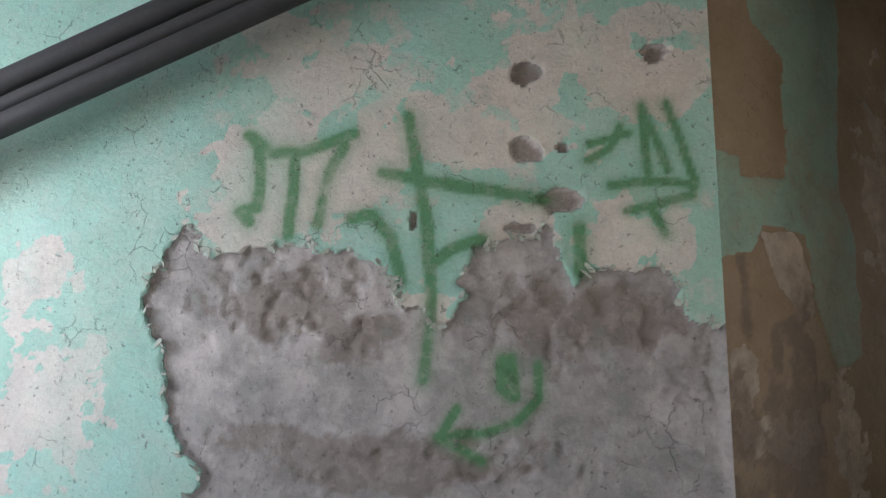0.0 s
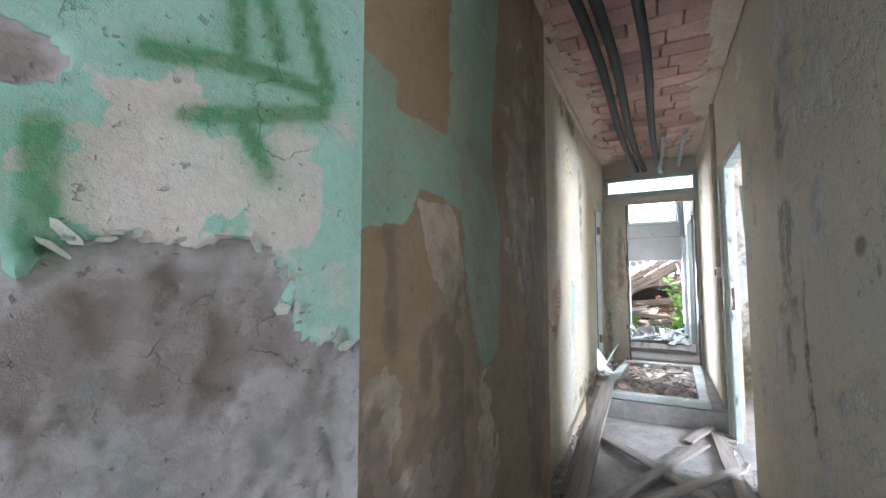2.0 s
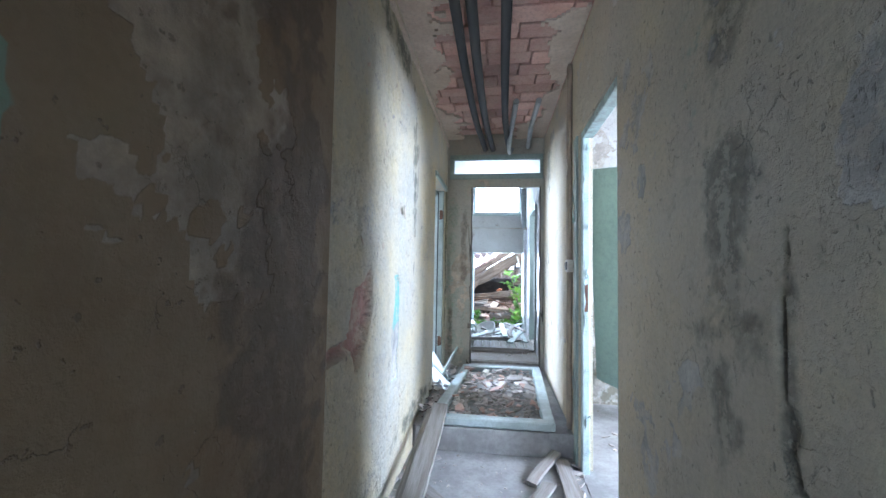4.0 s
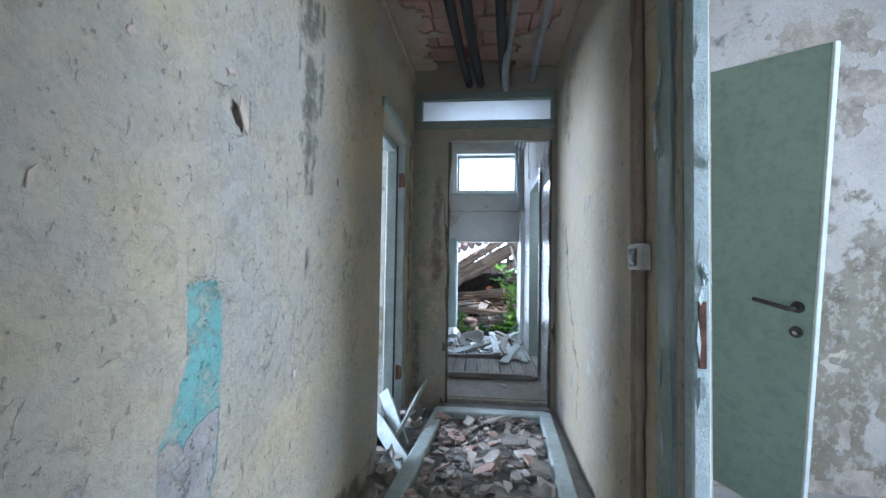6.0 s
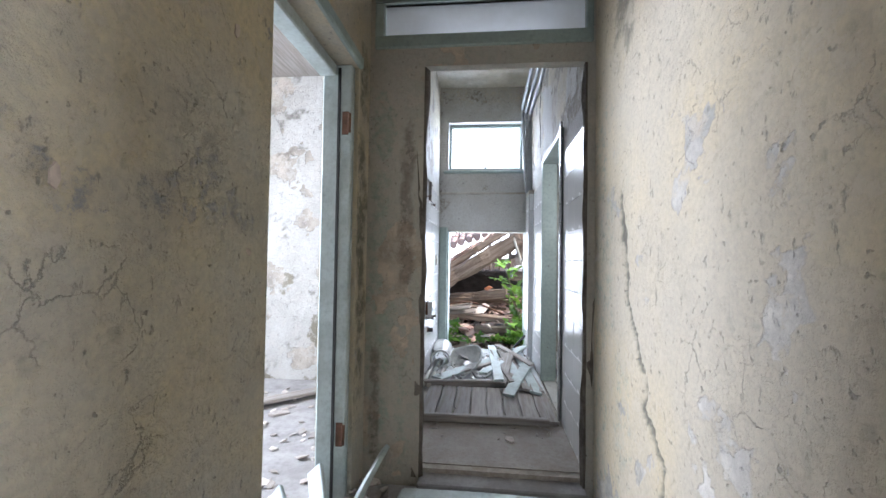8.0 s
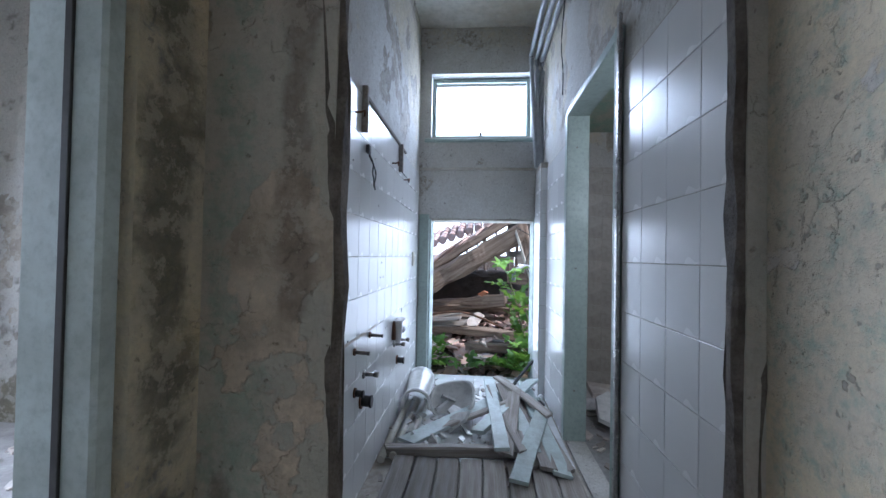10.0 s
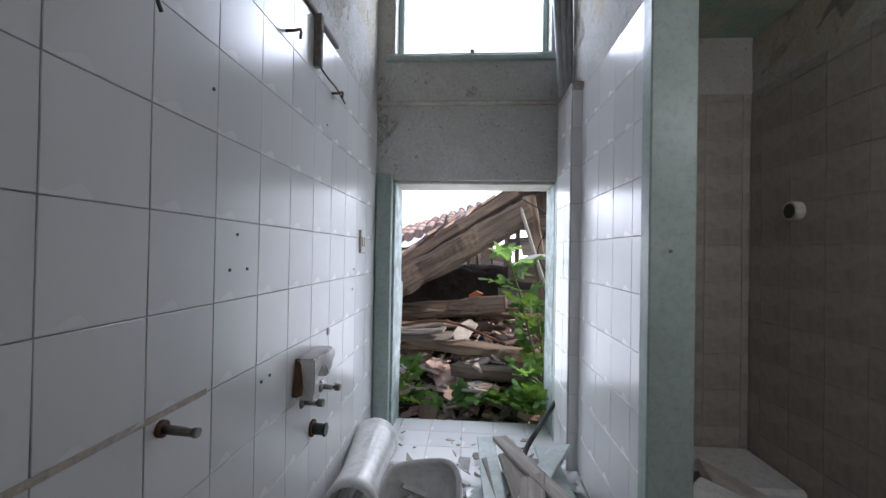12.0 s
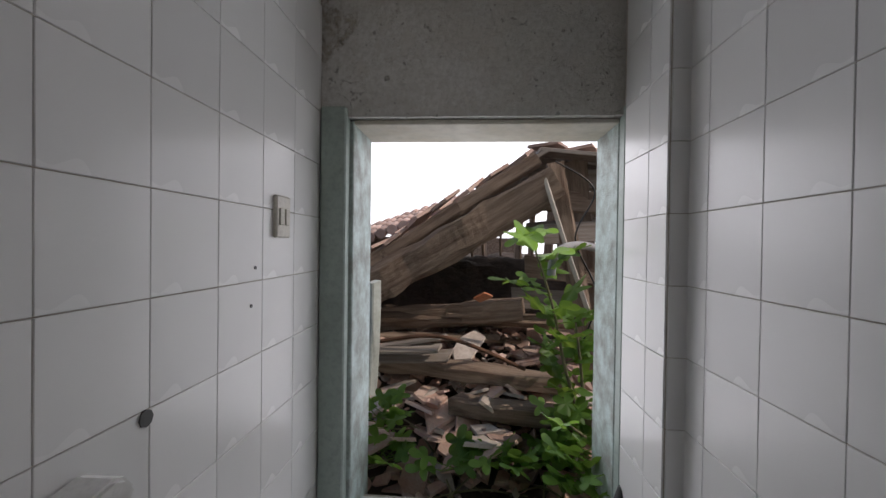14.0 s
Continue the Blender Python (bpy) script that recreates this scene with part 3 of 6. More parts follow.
def left_wear(u, v):
    x = u + 3.6
    cyan = soft(patch(x, v, [(4.89, 1.41), (5.01, 1.4), (5.04, 1.24), (5.03, 1.0), (5.0, 0.7), (4.86, 0.7), (4.83, 1.05), (4.91, 1.24)], 81, 0.02), -0.004, 0.008)
    hole = soft(patch(x, v, [(4.1, 1.36), (4.24, 1.38), (4.37, 1.46), (4.41, 1.25), (4.35, 1.07), (4.15, 0.93), (4.1, 1.06), (3.78, 1.05), (3.8, 1.11), (4.02, 1.12), (4.06, 1.24)], 83, 0.03), -0.004, 0.012)
    # shade along the hole's right edge, painted through the stain channel
    rim = np.exp(-((hole - 0.5) / 0.3) ** 2) * soft(x, 4.2, 4.35)
    bare = soft(fbm(x, v, 3.2, 86, 6, 0.65), 0.6, 0.7) * 0.45
    mould = soft(blobs(x, v, [(5.5, 2.4, 0.17, 0.3), (5.5, 2.1, 0.1, 0.4), (5.0, 3.0, 0.7, 0.2), (5.6, 0.3, 1.5, 0.12), (7.58, 1.5, 0.13, 1.7)], 87, 1.0), 0.0, 0.9) * 0.9
    drips = strokes(x + (fbm(x, v, 6, 89) - 0.5) * 0.09, v, [[(5.40, 3.1), (5.42, 2.3), (5.43, 1.9)], [(5.48, 3.1), (5.50, 2.0), (5.51, 1.4)], [(5.56, 2.9), (5.56, 1.7)], [(5.62, 2.5), (5.6, 1.9)]], 0.026) * soft(fbm(x, v, 9, 90), 0.4, 0.6)
    mould = np.maximum(mould, drips * 0.85)
    pits = soft(fbm(x, v, 14, 88, 4, 0.7), 0.66, 0.72)
    faded = cyan * soft(1.08 - v + (fbm(x, v, 7, 84) - 0.5) * 0.2, 0.0, 0.04) * 0.8
    crater = soft(fbm(x, v, 7, 85, 5, 0.65), 0.57, 0.61) * soft(5.9 - x, 0, 0.8)
    return [cyan, np.maximum(bare, faded), np.maximum(np.maximum(mould, pits * 0.4), rim), hole * 0.85], -0.05 * hole - 0.008 * cyan - 0.003 * bare - 0.006 * pits - 0.006 * crater


left_wall = wall("wall_corridor_left", (3.6, 1.19), (7.68, 1.18), 0, 3.2, 0.2, M_CREAM, left_wear, holes=[(3.0, 3.88, 0.18, 2.46)], step=0.018, label="cream plaster corridor wall with mould and turquoise patch")


def right_wear(u, v):
    x = 7.68 - u
    bare = soft(fbm(x, v, 3.0, 96, 6, 0.65), 0.56, 0.68) * 0.7
    green = soft(blobs(x, v, [(5.56, 1.2, 0.07, 1.6), (7.6, 1.2, 0.35, 1.6), (7.25, 0.7, 0.2, 0.7), (3.6, 2.3, 0.12, 0.6), (2.9, 0.5, 0.4, 0.35)], 97, 1.1), 0.0, 0.5) * 0.42
    crack = strokes(x + (fbm(x, v, 7, 95) - 0.5) * 0.16, v, [[(7.3, 1.75), (7.15, 1.3), (7.04, 1.14), (6.95, 0.9), (6.82, 0.78), (6.85, 0.45)], [(3.17, 1.55), (3.2, 1.25), (3.15, 1.0), (3.17, 0.8)]], 0.022)
    stain = soft(blobs(x, v, [(3.17, 1.2, 0.05, 0.4), (2.59, 1.54, 0.05, 0.05), (3.4, 1.6, 0.2, 0.8), (2.47, 1.46, 0.03, 0.04), (7.2, 2.6, 0.2, 0.4)], 99, 1.0), 0.0, 0.7) * 0.75
    pits = soft(fbm(x, v, 12, 98, 4, 0.7), 0.66, 0.73)
    return [green, bare, np.maximum(np.maximum(stain, crack), pits * 0.35), crack * 0], -0.012 * crack - 0.003 * bare - 0.005 * pits


wall("wall_corridor_right", (7.68, -0.09), (1.7, -0.09), 0, 3.2, 0.1, M_TAN, right_wear, holes=[(2.28, 3.28, 0.0, 2.5)], step=0.018, label="tan plaster corridor wall with cracks and stains")


def soft_wear(seed, line=0.9):
    def wear(u, v):
        damp = soft(fbm(u, v, 1.6, seed, 6, 0.6) + (line - v) * 0.25, 0.55, 0.7)
        bare = soft(fbm(u, v, 2.4, seed + 5, 6, 0.65), 0.58, 0.64)
        return [damp, bare, soft(fbm(u, v, 5, seed + 9, 6, 0.7), 0.58, 0.75) * 0.8, damp * 0], -0.004 * bare
    return wear


# entry room
wall("wall_entry_east", (1.7, -0.09), (1.7, -3.0), 0, 3.2, 0.2, M_TAN, soft_wear(201), label="tan plaster wall of the entry room")
# the south opening is invented, out of view, to hold the fill lamp
wall("wall_entry_south", (1.7, -3.0), (-3.0, -3.0), 0, 3.2, 0.2, M_TAN, soft_wear(202), holes=[(0.5, 2.1, 1.1, 2.7)], label="tan plaster wall of the entry room")
wall("wall_entry_west", (-3.0, -3.0), (-3.0, 3.4), 0, 3.2, 0.2, M_TAN, soft_wear(203), holes=[(4.0, 5.6, 0.75, 2.35)], label="tan plaster wall with a window opening")
slab("ceiling_entry", (-3.3, -3.3, 3.2), (1.9, 3.6, 3.4), M_CONCRETE, "grey ceiling of the entry room", "ceiling")
slab("floor_lower", (-3.3, -3.3, -0.2), (5.6, 3.6, 0.0), M_CONCRETE, "dusty grey concrete floor")
slab("floor_raised", (5.6, -0.09, -0.2), (7.75, 1.4, 0.18), M_CONCRETE, "dusty raised concrete corridor floor with a step")
# left room
wall("wall_left_room_north", (4.8, 4.5), (9.6, 4.5), 0, 3.4, 0.2, M_ROOM, soft_wear(211), holes=[(2.0, 3.4, 1.1, 2.7)], label="white and brown damp stained room wall")
wall("wall_left_room_east", (9.6, 4.5), (9.6, 1.4), 0, 3.4, 0.2, M_ROOM, soft_wear(212), label="white and brown damp stained room wall", step=0.03)
wall("wall_left_room_west", (4.8, 1.4), (4.8, 4.5), 0, 3.4, 0.2, M_ROOM, soft_wear(213), label="damp stained room wall")
slab("floor_left_room", (4.6, 1.4, -0.2), (9.8, 4.7, 0.15), M_CONCRETE, "room floor covered in dust")
slab("ceiling_left_room", (4.6, 1.4, 3.4), (9.8, 4.7, 3.6), M_OLDWOOD, "broken wooden lath ceiling", "ceiling")
# right room
wall("wall_right_room_east", (7.0, -0.19), (7.0, -3.5), 0, 3.4, 0.2, M_ROOM, soft_wear(221, 1.6), label="mottled white mouldy room wall", step=0.025)
wall("wall_right_room_south", (7.0, -3.5), (3.0, -3.5), 0, 3.4, 0.2, M_ROOM, soft_wear(222), holes=[(2.0, 3.6, 1.1, 2.7)], label="mouldy room wall")
wall("wall_right_room_west", (3.0, -3.5), (3.0, -0.19), 0, 3.4, 0.2, M_ROOM, soft_wear(223), label="mouldy room wall")
slab("floor_right_room", (2.8, -3.7, -0.2), (7.2, -0.1, 0.004), M_CONCRETE, "room floor covered in dust")
slab("ceiling_right_room", (2.8, -3.7, 3.4), (7.2, -0.19, 3.6), M_CONCRETE, "grey room ceiling", "ceiling")


# partition between corridor and bathroom
def partition_wear(u, v):
    y = 1.2 - u
    green = soft(blobs(y, v, [(1.1, 1.2, 0.12, 1.4), (0.97, 0.6, 0.06, 0.5)], 231, 1.0), 0, 0.4) * 0.5
    dark = soft(blobs(y, v, [(0.95, 1.7, 0.06, 0.6), (1.12, 0.6, 0.04, 0.5)], 233, 0.8), 0, 0.5) * 0.7
    return [green, soft(fbm(y, v, 4, 235, 6), 0.56, 0.64) * 0.7, dark, dark * 0], -0.004 * green


wall("wall_partition", (7.68, 1.2), (7.68, -0.09), 0.18, 3.7, 0.07, M_GREYGREEN, partition_wear, holes=[(0.34, 1.25, 0.18, 2.555), (0.1, 1.235, 2.734, 2.92)], step=0.02, label="peeling grey green partition wall with a doorway")


# bathroom
def bath_wear(seed):
    def wear(u, v):
        yellow = soft(fbm(u, v, 1.5, seed, 6) + (v - 2.6) * 0.3, 0.45, 0.6)
        bare = soft(fbm(u, v, 4, seed + 3, 6, 0.65), 0.57, 0.63) * soft(v, 2.2, 2.6)
        return [yellow, bare, bare * 0.3, bare * 0], -0.005 * bare
    return wear


wall("wall_bath_left", (7.75, 1.11), (10.75, 1.11), 0.0, 3.7, 0.2, M_BATHPAINT, bath_wear(241), step=0.03, label="bathroom wall, white tiles below peeling cream paint")
wall("wall_bath_right", (10.75, -0.075), (7.75, -0.075), 0.0, 3.7, 0.12, M_BATHPAINT, bath_wear(245), holes=[(1.17, 2.2, 0.27, 2.46)], step=0.03, label="bathroom wall, white tiles below peeling cream paint")
wall("wall_far", (10.75, 1.3), (10.75, -0.4), 0.0, 3.9, 0.32, M_BATHPAINT, lambda u, v: ([u * 0 + soft(v, 3.2, 3.6) * 0.5, soft(fbm(u, v, 5, 251, 6), 0.62, 0.68) * 0.5, soft(v, 0.9, 0.3) * 0.2, u * 0], u * 0),
     holes=[(0.28, 1.345, 0.0, 1.835), (0.3, 1.27, 2.63, 3.25)], step=0.03, label="grey white plaster wall with door and window openings")
slab("floor_bath", (7.75, -0.08, -0.2), (11.0, 1.12, 0.25), M_GROUT, "bathroom floor bed under white tiles")
slab("ceiling_bath", (7.6, -0.3, 3.7), (11.1, 1.4, 3.9), M_STAINED, "stained flaking bathroom ceiling", "ceiling")
# shower room
wall("wall_shower_south", (10.75, -1.05), (8.05, -1.05), 0, 3.7, 0.15, M_BATHPAINT, bath_wear(261), label="shower room wall")
# unseen high opening, invented for the shower fill lamp
wall("wall_shower_west", (8.2, -1.35), (8.2, -0.195), 0, 3.7, 0.15, M_BATHPAINT, bath_wear(262), holes=[(0.48, 0.98, 1.85, 2.35)], label="shower room wall")
wall("wall_shower_east", (10.6, -0.195), (10.6, -1.35), 0, 3.7, 0.15, M_BATHPAINT, bath_wear(263), label="shower room wall")
slab("floor_shower", (8.05, -1.5, -0.2), (10.75, -0.195, 0.24), M_CONCRETE, "dirty shower room floor")
slab("ceiling_shower", (8.05, -1.5, 2.62), (10.75, -0.197, 2.75), M_MINTCEIL, "flaking mint green shower room ceiling", "ceiling")


# corridor ceiling: rows of hollow clay blocks, torn plaster at the sides
def clay_ceiling():
    rnd = random.Random(5)
    bm = bmesh.new()
    x, row = 1.6, 0
    while x < 7.6:
        y = -0.3 - rnd.uniform(0, 0.2)
        while y < 1.3:
            w = rnd.uniform(0.3, 0.42)
            add_box(bm, (0.188, w - 0.012, 0.06), Matrix.Translation((x, y + w / 2, 3.24 + rnd.uniform(-0.008, 0.008))) @ pose(0, 0, 0, rnd.uniform(-1, 1), rnd.uniform(-2, 2), 0), 0.006)
            y += w
        x += 0.2
        row += 1
    add_box(bm, (6.6, 2.2, 0.15), Matrix.Translation((4.8, 0.5, 3.36)))
    return tagged(part("ceiling_corridor", bm, M_TERRACOTTA), "exposed reddish clay block ceiling", "ceiling", kind="structure")


clay_ceiling()


def torn_plaster(name, x0, x1, y0, y1, z, keep, mat, label):
    n, m = int((x1 - x0) / 0.025), int((y1 - y0) / 0.025)
    xs, ys = np.linspace(x0, x1, n + 1), np.linspace(y0, y1, m + 1)
    xx, yy = np.meshgrid(xs, ys, indexing="ij")
    k = keep(xx, yy)
    zz = z + (fbm(xx, yy, 4, 301) - 0.5) * 0.03
    verts, faces = np.stack([xx, yy, zz], -1).reshape(-1, 3).tolist(), []
    for i in range(n):
        for j in range(m):
            if k[i, j] > 0:
                a = i * (m + 1) + j
                faces.append((a, a + 1, a + m + 2, a + m + 1))
    ob = mesh_object(name, verts, faces, mat)
    s = ob.modifiers.new("thick", "SOLIDIFY")
    s.thickness, s.offset = 0.022, -1
    return tagged(ob, label, "ceiling", kind="structure")


torn_plaster("ceiling_plaster", 1.7, 7.67, -0.08, 1.19, 3.195,
             lambda x, y: np.abs(y - 0.52) - 0.47 + (fbm(x, y, 3.5, 307, 5, 0.6) - 0.5) * 0.55 + soft(x, 6.0, 7.0) * 0.25 - 0.25 * soft(fbm(x, y, 1.2, 311), 0.5, 0.6) * soft(x, 5.8, 6.4), M_TORN, "torn cream ceiling plaster along the walls")
# ---- outdoors ----


def ground():
    n = 60
    xs = np.concatenate([np.linspace(11.0, 16, n), np.linspace(17, 400, 12)])
    ys = np.concatenate([np.linspace(-300, -3, 10), np.linspace(-2.5, 4, n), np.linspace(5, 300, 10)])
    xx, yy = np.meshgrid(xs, ys, indexing="ij")
    # the second, farther mound is added to block light gaps under the roof
    mound = 0.45 * soft(xx, 11.2, 12.6) * (1 - soft(xx, 15, 30)) * (1 - soft(np.abs(yy - 0.5), 2, 8)) + 0.62 * soft(xx, 12.9, 13.9) * (1 - soft(xx, 15, 22)) * (1 - soft(np.abs(yy - 0.2), 1.6, 3.5))
    zz = 0.12 + mound + (fbm(xx, yy, 2.5, 401) - 0.5) * 0.25 * (1 - soft(xx, 20, 60)) * soft(xx, 11.0, 11.6)
    m = len(ys)
    faces = [(i * m + j, i * m + m + j, i * m + m + j + 1, i * m + j + 1) for i in range(len(xs) - 1) for j in range(m - 1)]
    return tagged(mesh_object("ground", np.stack([xx, yy, zz], -1).reshape(-1, 3).tolist(), faces, M_EARTH), "dark earth strewn with rubble", "ground", kind="structure")


ground()


def backdrop():
    m, t, p = material("bright_hazy_sky")
    e = node(t, "ShaderNodeEmission", Color=(0.93, 0.97, 1.0, 1), Strength=SKY_GLOW)
    t.links.new(e.outputs[0], t.nodes["Material Output"].inputs["Surface"])
    return tagged(mesh_object("backdrop", [(75, -110, -2), (75, 110, -2), (75, 110, 90), (75, -110, 90)], [(0, 1, 2, 3)], m), "bright hazy white sky", "sky", kind="structure")


backdrop()


def mound_height(x, y):
    a = np.array([float(x)]), np.array([float(y)])
    return float(0.12 + 0.45 * soft(a[0], 11.2, 12.6)[0] + (fbm(a[0], a[1], 2.5, 401)[0] - 0.5) * 0.25 * soft(a[0], 11.0, 11.6)[0])


def shard_bm(rnd, length, width, thick):
    """A broken flat piece with four to six uneven corners."""
    bm = bmesh.new()
    k = rnd.choice((4, 4, 5, 6))
    ring = []
    for i in range(k):
        a = 6.28318 * (i + rnd.uniform(-0.25, 0.25)) / k
        r = rnd.uniform(0.75, 1.1)
        ring.append((r * math.cos(a) * length / 2, r * math.sin(a) * width / 2))
    lo = [bm.verts.new((x, y, -thick / 2)) for x, y in ring]
    hi = [bm.verts.new((x * 0.96, y * 0.96, thick / 2 + rnd.uniform(-0.1, 0.1) * thick)) for x, y in ring]
    bm.faces.new(lo[::-1])
    bm.faces.new(hi)
    for i in range(k):
        bm.faces.new((lo[i], lo[(i + 1) % k], hi[(i + 1) % k], hi[i]))
    return bm


def scatter(name, count, spot, size, mat, label, seed, tilt=25):
    """Many loose fragments in one mesh. spot(random) gives x, y, z."""
    rnd = random.Random(seed)
    verts, faces = [], []
    for _ in range(count):
        x, y, z = spot(rnd)
        s = rnd.uniform(*size) * rnd.uniform(0.5, 1.0)
        b = shard_bm(rnd, s * rnd.uniform(1.0, 2.2), s, max(0.004, s * rnd.uniform(0.08, 0.25)))
        m = pose(x, y, z + s * 0.1, rnd.gauss(0, tilt), rnd.gauss(0, tilt), rnd.uniform(0, 360))
        base = len(verts)
        b.verts.index_update()
        verts += [tuple(m @ v.co) for v in b.verts]
        faces += [tuple(base + v.index for v in f.verts) for f in b.faces]
        b.free()
    return tagged(mesh_object(name, verts, faces, mat), label, "rubble", kind="stuff")


# pile outside the far door
scatter("roof_tile_rubble", 650, lambda r: (lambda x, y: (x, y, mound_height(x, y) + r.uniform(0, 0.1)))(r.uniform(11.15, 12.7), r.uniform(-0.8, 1.9)), (0.04, 0.2), M_SHARD, "broken terracotta roof tiles piled outside", 11)
scatter("plaster_rubble_outside", 350, lambda r: (lambda x, y: (x, y, mound_height(x, y) + r.uniform(0, 0.08)))(r.uniform(11.1, 12.7), r.uniform(-0.8, 1.9)), (0.03, 0.12), M_CHIP, "pale plaster fragments in the rubble pile", 12)
scatter("wood_splinters", 220, lambda r: (lambda x, y: (x, y, mound_height(x, y) + r.uniform(0, 0.15)))(r.uniform(11.2, 12.6), r.uniform(-0.6, 1.7)), (0.02, 0.05), M_BEAM, "dark wood splinters in the rubble", 13, 35)
rng = random.Random(77)
for k in range(60):
    x, y = rng.uniform(11.2, 12.2), rng.uniform(-0.3, 1.3)
    ob = part("tile_shard", shard_bm(rng, rng.uniform(0.2, 0.46), rng.uniform(0.14, 0.28), 0.018), M_SHARD if rng.random() < 0.72 else M_CHIP)
    ob.matrix_world = pose(x, y, mound_height(x, y) + rng.uniform(0.08, 0.2), rng.gauss(0, 14), rng.gauss(-12, 12), rng.uniform(0, 360))
    tagged(ob, "large broken piece of terracotta roof tile lying on rubble", "roof tile", "tile shards on the pile")
shard = part("tile_shard", shard_bm(random.Random(3), 0.16, 0.09, 0.02), plain_material("bright_orange_clay", (0.62, 0.22, 0.10), (0.55, 0.26, 0.16), 8.0, 0.8))
shard.matrix_world = pose(12.15, 0.45, 0.99, 60, 10, 80)
tagged(shard, "bright orange piece of roof tile on a beam", "roof tile", "tile shards on the pile")

BEAM_LABEL = "thick rotten grey roof beam fallen across the rubble"
board("roof_beam", (12.15, 1.95, 0.62), (12.1, -0.02, 1.79), 0.24, 0.24, M_BEAM, BEAM_LABEL, "beam", "fallen roof beams", 1, 0, 0.02)
board("roof_beam", (12.12, -0.03, 1.95), (12.05, -0.3, 0.42), 0.14, 0.12, M_BEAM, "slender split roof post leaning against the fallen beam", "beam", "fallen roof beams", 2)
board("roof_beam", (12.5, 1.6, 0.72), (12.25, 0.15, 0.9), 0.2, 0.16, M_BEAM, "rotten horizontal beam lying on the rubble", "beam", "fallen roof beams", 3)
board("roof_beam", (12.0, 1.5, 0.6), (11.75, -0.1, 0.52), 0.16, 0.1, M_BEAM, "dark beam lying low in the rubble", "beam", "fallen roof beams", 4)
board("roof_beam", (11.65, 0.62, 0.42), (11.45, -0.15, 0.44), 0.14, 0.1, M_BEAM, "short charred beam end among tiles", "beam", "fallen roof beams", 8)
for k in range(14):
    r2 = random.Random(700 + k)
    x, y, z = 12.2 + r2.uniform(0, 0.9), r2.uniform(0.0, 1.3), 0.6 + r2.uniform(0, 0.25)
    a = r2.gauss(0, 0.3)
    board("weathered_plank", (x, y + 0.5, z + 0.1 * a), (x + 0.3 * a, y - 0.5, z - 0.1 * a), r2.uniform(0.07, 0.14), 0.03, M_BEAM, "rotten dark plank under the fallen roof", "plank", "planks under the roof", 720 + k, r2.uniform(-30, 30))
for k, (a, b) in enumerate([((11.9, 1.5, 0.62), (11.8, 0.69, 0.78)), ((11.85, 1.5, 0.68), (11.75, 0.72, 0.72)), ((11.95, 1.6, 0.56), (11.8, 0.66, 0.66)), ((12.6, 0.1, 1.5), (12.5, -0.9, 1.58))]):
    board("weathered_plank", a, b, 0.09, 0.022, M_OLDWOOD, "split silver grey plank sticking out of the rubble", "plank", "planks outside", 30 + k, 20 * k)
for k, (a, b) in enumerate([((12.45, 0.05, 1.72), (12.4, -1.0, 1.66)), ((12.4, 0.0, 1.45), (12.35, -1.0, 1.5)), ((12.5, 0.1, 1.2), (12.3, -0.9, 1.1)), ((12.5, 0.2, 0.95), (12.4, -0.9, 0.9)), ((12.45, -0.25, 2.0), (12.4, -0.4, 0.5)), ((12.6, 0.1, 1.9), (12.4, -1.0, 1.85))]):
    board("weathered_plank", a, b, 0.16, 0.035, M_OLDWOOD if k % 2 else M_BEAM, "grey broken plank beside the leaning post", "plank", "planks outside", 930 + k, 80)
board("white_batten", (12.0, 0.05, 1.8), (11.9, -0.31, 0.7), 0.03, 0.03, M_PLASTIC, "long white painted batten leaning on a post", "batten", "", 44)
board("white_post", (11.7, 1.12, 1.12), (11.72, 1.16, 0.2), 0.08, 0.05, M_PAINTWOOD, "flaking white post standing in rubble", "post", "", 45)


